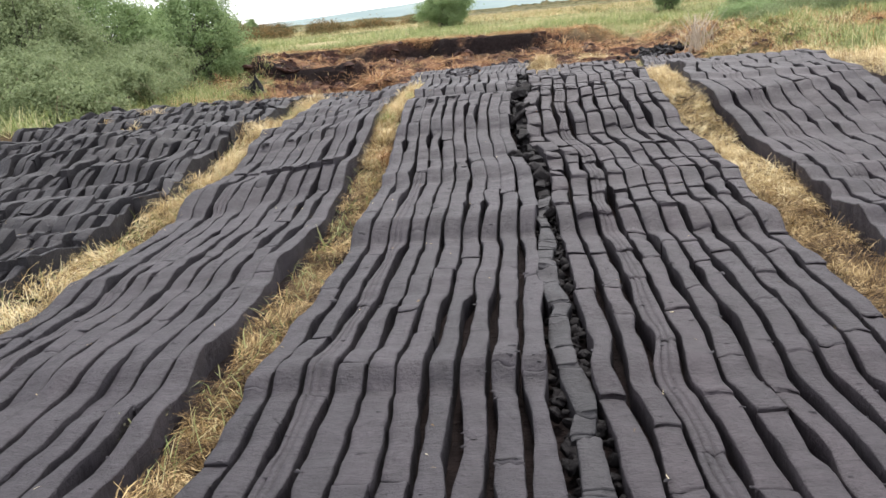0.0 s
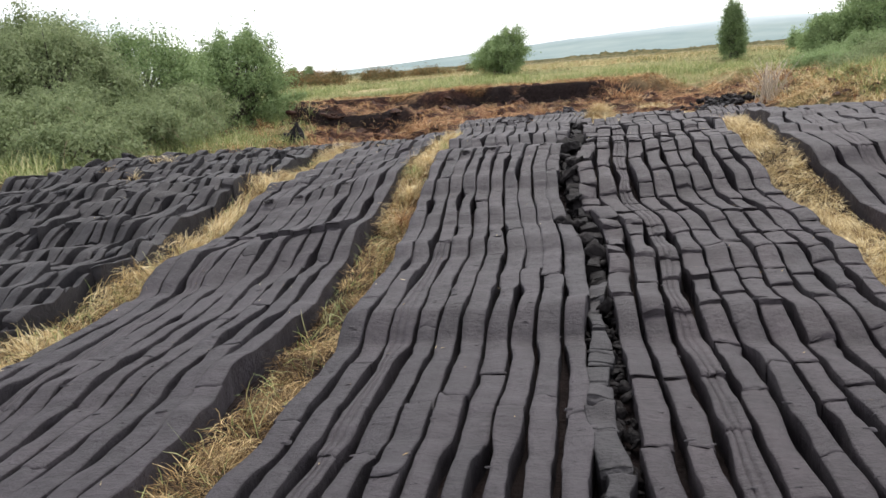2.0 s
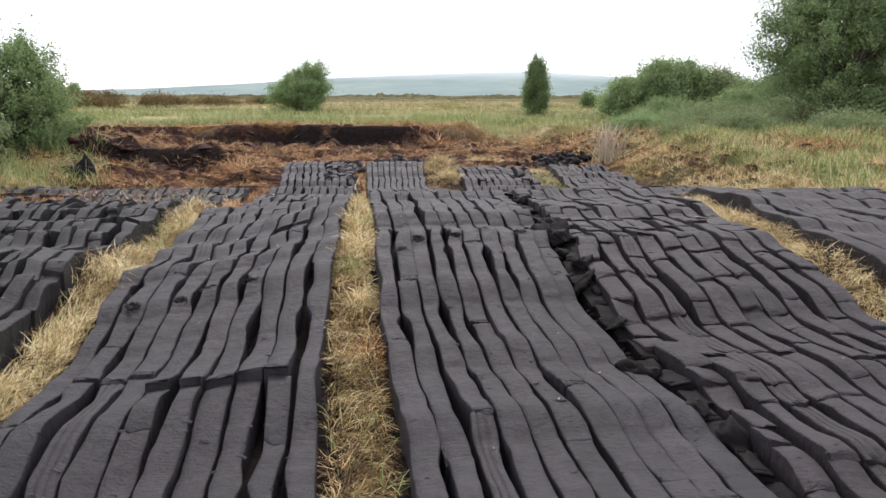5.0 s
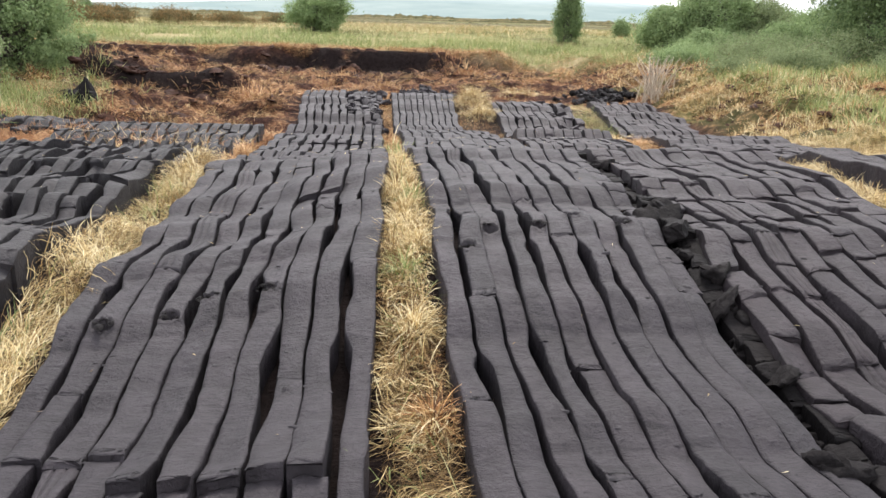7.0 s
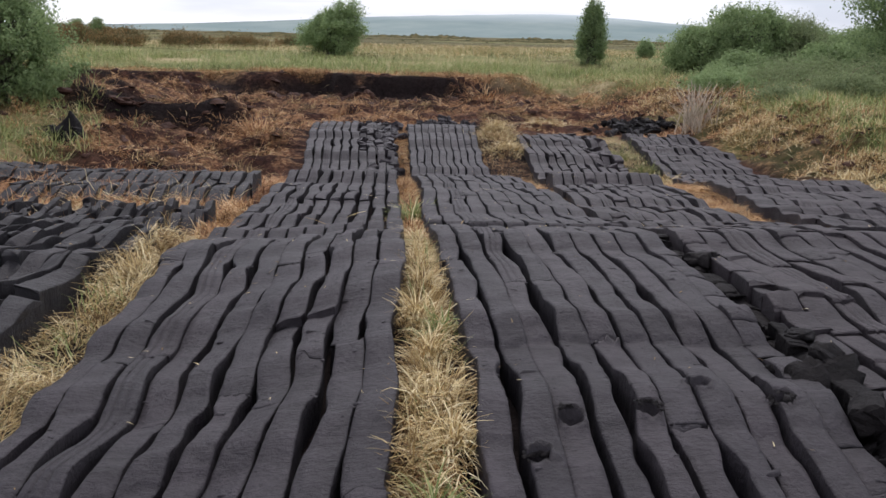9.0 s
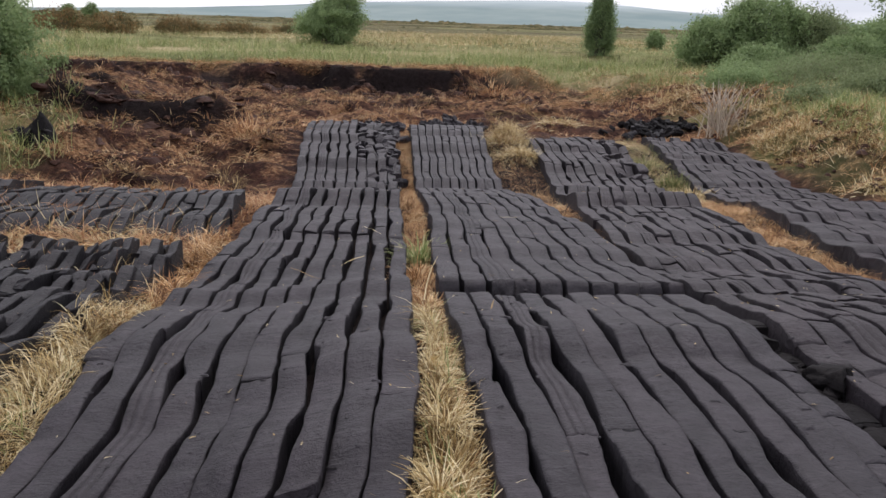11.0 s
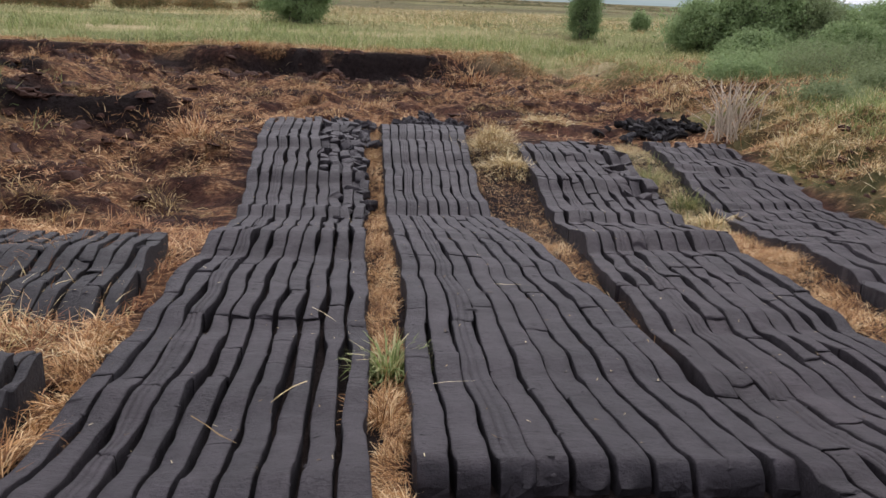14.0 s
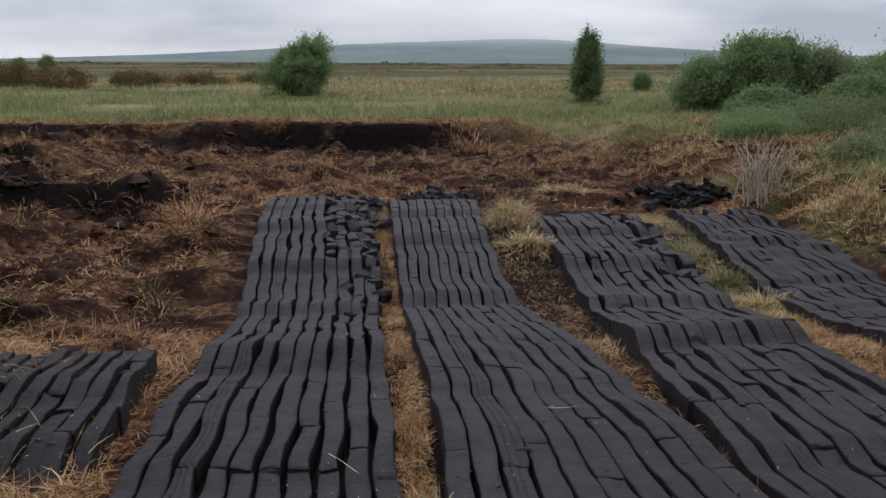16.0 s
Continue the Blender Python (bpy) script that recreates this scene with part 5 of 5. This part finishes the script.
# ---------- bushes and trees ----------
def shrub(name, label, seed, x, y, height, radius, leaf, leaves, size, clumps=60, base=0.1, narrow=1.0, category="bush", canes=0, fluff=1.0, cone=0.0, lean=0.0):
    """Several limbs from the ground, twigs, and many clumps of small leaves with gaps between."""
    rng = np.random.default_rng(seed)
    z0 = float(ground_height(x, y))
    thing = tagged(new(name), label, category)
    thing.location = (x, y, z0)
    paths, tips = [], []
    for k in range(clumps):
        u = rng.uniform(0, 1) ** 0.75
        a = rng.uniform(0, 2 * np.pi)
        hgt = base + (1 - base) * u
        env = np.sqrt(max(0.0, 1 - (abs(hgt - 0.42) / 0.62) ** 2.2)) if hgt > 0.42 else 0.72 + 0.28 * hgt / 0.42
        rr = radius * env * np.sqrt(rng.uniform(0.25, 1.0)) * (1 + 0.16 * rng.normal())
        rr = rr * (1 - cone * u)
        tip = np.array([rr * np.cos(a), rr * np.sin(a) * narrow, hgt * height * (1 + 0.07 * rng.normal())])
        tip[2] *= 1 + lean * (tip[0] / radius - 0.3) * u
        tips.append(tip)
        foot = np.array([rng.normal(0, 0.12) * radius, rng.normal(0, 0.12) * radius, 0.0])
        bendy = foot * 0.5 + tip * 0.5 + np.array([0, 0, 0.12 * height])
        bendy[:2] *= 0.75
        r = 0.018 * height
        if k % 3 == 0:
            paths.append([(foot - np.array([0, 0, 0.1]), r), ((foot + bendy) / 2, r * 0.75), (bendy, r * 0.5), (tip, r * 0.12)])
    tagged(part("trunk", tube_mesh("trunk", paths, BARK, 5), thing, "thin grey-brown stems"), kind="stuff")
    tips = np.array(tips)
    pick = rng.integers(0, len(tips), leaves)
    spread = fluff * (0.035 * radius + 0.05) * rng.uniform(0.6, 1.6, len(tips))[pick]
    pts = tips[pick] + rng.normal(0, 1, (leaves, 3)) * spread[:, None] * np.array([1, 1, 0.8])
    sprig = rng.uniform(0, 1, leaves) < 0.09
    up = rng.uniform(0, 0.15, sprig.sum()) * height
    pts[sprig] = tips[pick[sprig]] + rng.normal(0, 0.03, (sprig.sum(), 3)) + np.column_stack([tips[pick[sprig]][:, :2] / (radius + 0.01) * up[:, None] * 0.4, up])
    pts[:, 2] = np.maximum(pts[:, 2], 0.02)
    out = (pts - tips[pick]) / spread[:, None] + 0.9 * (pts - np.array([0, 0, 0.35 * height])) / radius + np.array([0, 0, 0.8])
    part("crown", leaf_mesh("crown", rng, pts, size, leaf, out), thing)
    for _ in range(canes):
        a, reach, top = rng.uniform(0, 6.28), radius * rng.uniform(0.9, 1.5), height * rng.uniform(0.35, 0.95)
        way = np.array([math.cos(a), math.sin(a), 0])
        side = np.array([-way[1], way[0], 0]) * rng.normal(0, 0.2) * radius
        path = [(way * reach * f + side * f * f + np.array([0, 0, 0.03 + top * 4 * f * (1 - f * 0.93) * 0.9]), 0.008 * (1 - 0.7 * f)) for f in (0.15, 0.35, 0.55, 0.75, 0.95)]
        part("cane", tube_mesh("cane", [path], CANE, 4), thing, "bare arching brown stem")
    return thing


# lone bush and lone tree on the grassland
shrub("bush", "rounded green willow bush alone in the grass", 81, -2.84, 40.8, 1.75, 1.2, LEAF, 38000, 0.062, 260, base=0.0, fluff=1.25, lean=0.35)
shrub("tree", "slim upright young tree standing in grass", 82, 6.86, 37.7, 2.05, 0.58, LEAF_DARK, 22000, 0.06, 220, base=0.0, category="tree", fluff=1.3, cone=0.55)
# thicket beyond the broken bank
for k, (x, y, hgt, rad, leaf, cnt) in enumerate((
        (-7.5, 21.4, 2.2, 1.35, LEAF, 15000), (-8.8, 19.0, 2.3, 1.5, LEAF, 15000), (-8.7, 15.6, 2.2, 1.5, LEAF_PALE, 16000),
        (-10.6, 17.5, 2.8, 1.8, LEAF_PALE, 15000), (-9.6, 12.6, 2.3, 1.5, LEAF_PALE, 15000), (-12.6, 14.5, 2.9, 2.0, LEAF_PALE, 14000),
        (-12.0, 20.5, 2.8, 2.0, LEAF, 14000), (-9.4, 23.5, 1.9, 1.3, LEAF, 12000))):
    shrub("bush", "tall dense green willow scrub beside the bog", 90 + k, x, y, hgt, rad, leaf, int(cnt * 2.7), 0.058, 260, fluff=1.15)
for k, (x, y, hgt, rad) in enumerate(((-6.3, 11.3, 0.95, 1.0), (-7.2, 13.4, 1.1, 1.1), (-6.6, 15.6, 1.0, 1.1), (-5.9, 13.4, 0.7, 0.9), (-7.4, 17.6, 1.2, 1.1), (-7.9, 10.6, 1.2, 1.2), (-5.3, 10.6, 0.6, 0.7))):
    shrub("bramble", "low grey-green bramble thicket with bare stems", 110 + k, x, y, hgt, rad, LEAF_PALE, 13000, 0.046, 85, base=0.03, canes=12)
# scrub to the other side
for k, (x, y, hgt, rad, leaf, cnt, label) in enumerate((
        (13.4, 26.5, 4.3, 2.1, LEAF_DARK, 36000, "tall dark green tree at the field edge"),
        (16.5, 28.0, 5.0, 2.4, LEAF_DARK, 28000, "tall dark green tree at the field edge"),
        (11.2, 34.2, 2.0, 1.4, LEAF, 13000, "spreading green bush with a ragged top"),
        (13.9, 35.5, 1.4, 1.4, LEAF, 10000, "low green bush in the hedge line"),
        (16.6, 36.0, 1.5, 1.6, LEAF, 10000, "low green bush in the hedge line"),
        (9.9, 34.6, 1.35, 1.2, LEAF, 9000, "low green bush leaning on a taller one"),
        (12.7, 34.4, 1.65, 1.3, LEAF_PALE, 10000, "low green bush leaning on a taller one"),
        (10.2, 31.6, 0.8, 0.9, LEAF, 5000, "low green bush in rough grass"),
        (12.6, 31.0, 1.0, 1.2, LEAF, 6000, "low green bush in rough grass"))):
    shrub("tree" if hgt > 4 else "bush", label, 130 + k, x, y, hgt, rad, leaf, int(cnt * 2.6), 0.07, 380, base=0.0, fluff=1.3, category="tree" if hgt > 4 else "bush")
for k, (x, y, hgt, rad) in enumerate(((8.4, 27.6, 0.55, 1.0), (9.7, 26.4, 0.7, 1.2), (11.2, 25.2, 0.85, 1.3), (7.2, 25.6, 0.3, 0.7), (9.2, 23.4, 0.4, 0.8), (6.9, 21.2, 0.28, 0.5), (10.6, 29.0, 0.8, 1.2), (10.8, 21.2, 0.5, 0.9))):
    shrub("bramble", "low tangled green bramble among dead herbage", 170 + k, x, y, hgt, rad, LEAF_PALE if k % 3 else LEAF, 9000, 0.046, 80, base=0.0, canes=9, fluff=1.6)
# rusty gorse and small far bushes
for k, (x, y, hgt, rad, leaf) in enumerate(((-13.3, 47.4, 0.75, 1.3, GORSE), (-15.9, 48.9, 0.85, 1.2, GORSE), (-17.9, 51.5, 0.7, 1.2, GORSE), (-11.0, 50.6, 0.6, 1.3, GORSE), (-8.6, 52.5, 0.45, 1.4, GORSE), (-5.9, 54.5, 0.45, 1.3, GORSE), (-19.5, 52, 0.8, 1.3, LEAF_DARK),
        (-17.8, 55, 1.1, 0.36, LEAF_DARK), (-21.7, 70, 1.3, 0.5, LEAF_DARK), (10.4, 43, 0.6, 0.24, LEAF))):
    shrub("gorse_bush", "low rusty gorse bush on the far bog" if leaf is GORSE else "small dark bush on the far bog", 150 + k, x, y, hgt, rad, leaf, 7000, 0.065, 70, base=0.0, fluff=1.6)


def stump(x, y):
    thing = tagged(new("tree_stump"), "dark upturned bog-wood stump with broken roots", "stump")
    z = float(ground_height(x, y))
    rng = np.random.default_rng(401)
    paths = [[((x, y, z - 0.1), 0.34), ((x + 0.02, y, z + 0.12), 0.27), ((x + 0.09, y, z + 0.26), 0.15), ((x + 0.12, y, z + 0.38), 0.05), ((x + 0.11, y, z + 0.45), 0.015)]]
    part("trunk", tube_mesh("trunk", paths, TURF_DARKEST, 9), thing)
    for k in range(7):
        a = rng.uniform(0, 6.28)
        r = rng.uniform(0.25, 0.5)
        tip = (x + r * math.cos(a), y + r * math.sin(a), z + rng.uniform(0.0, 0.25))
        mid = (x + 0.5 * r * math.cos(a), y + 0.5 * r * math.sin(a), z + rng.uniform(0.12, 0.25))
        part("root", tube_mesh("root", [[((x, y, z + 0.05), 0.07), (mid, 0.05), (tip, 0.012)]], TURF_DARKEST, 6), thing)


stump(-5.15, 18.3)


def dead_shrub(x, y):
    thing = tagged(new("dead_shrub"), "bare grey twigs of a dead shrub", "shrub")
    z = float(ground_height(x, y))
    rng = np.random.default_rng(402)
    for k in range(44):
        a, lean, h = rng.uniform(0, 6.28), rng.uniform(0.15, 0.75), rng.uniform(0.4, 0.95)
        foot = (x + rng.normal(0, 0.15), y + rng.normal(0, 0.12), z - 0.05)
        mid = (foot[0] + 0.4 * lean * math.cos(a), foot[1] + 0.4 * lean * math.sin(a), z + h * 0.55)
        tip = (foot[0] + lean * math.cos(a), foot[1] + lean * math.sin(a), z + h)
        part("stem", tube_mesh("stem", [[(foot, 0.012), (mid, 0.010), (tip, 0.004)]], CANE_PALE, 4), thing)


dead_shrub(5.0, 20.6)
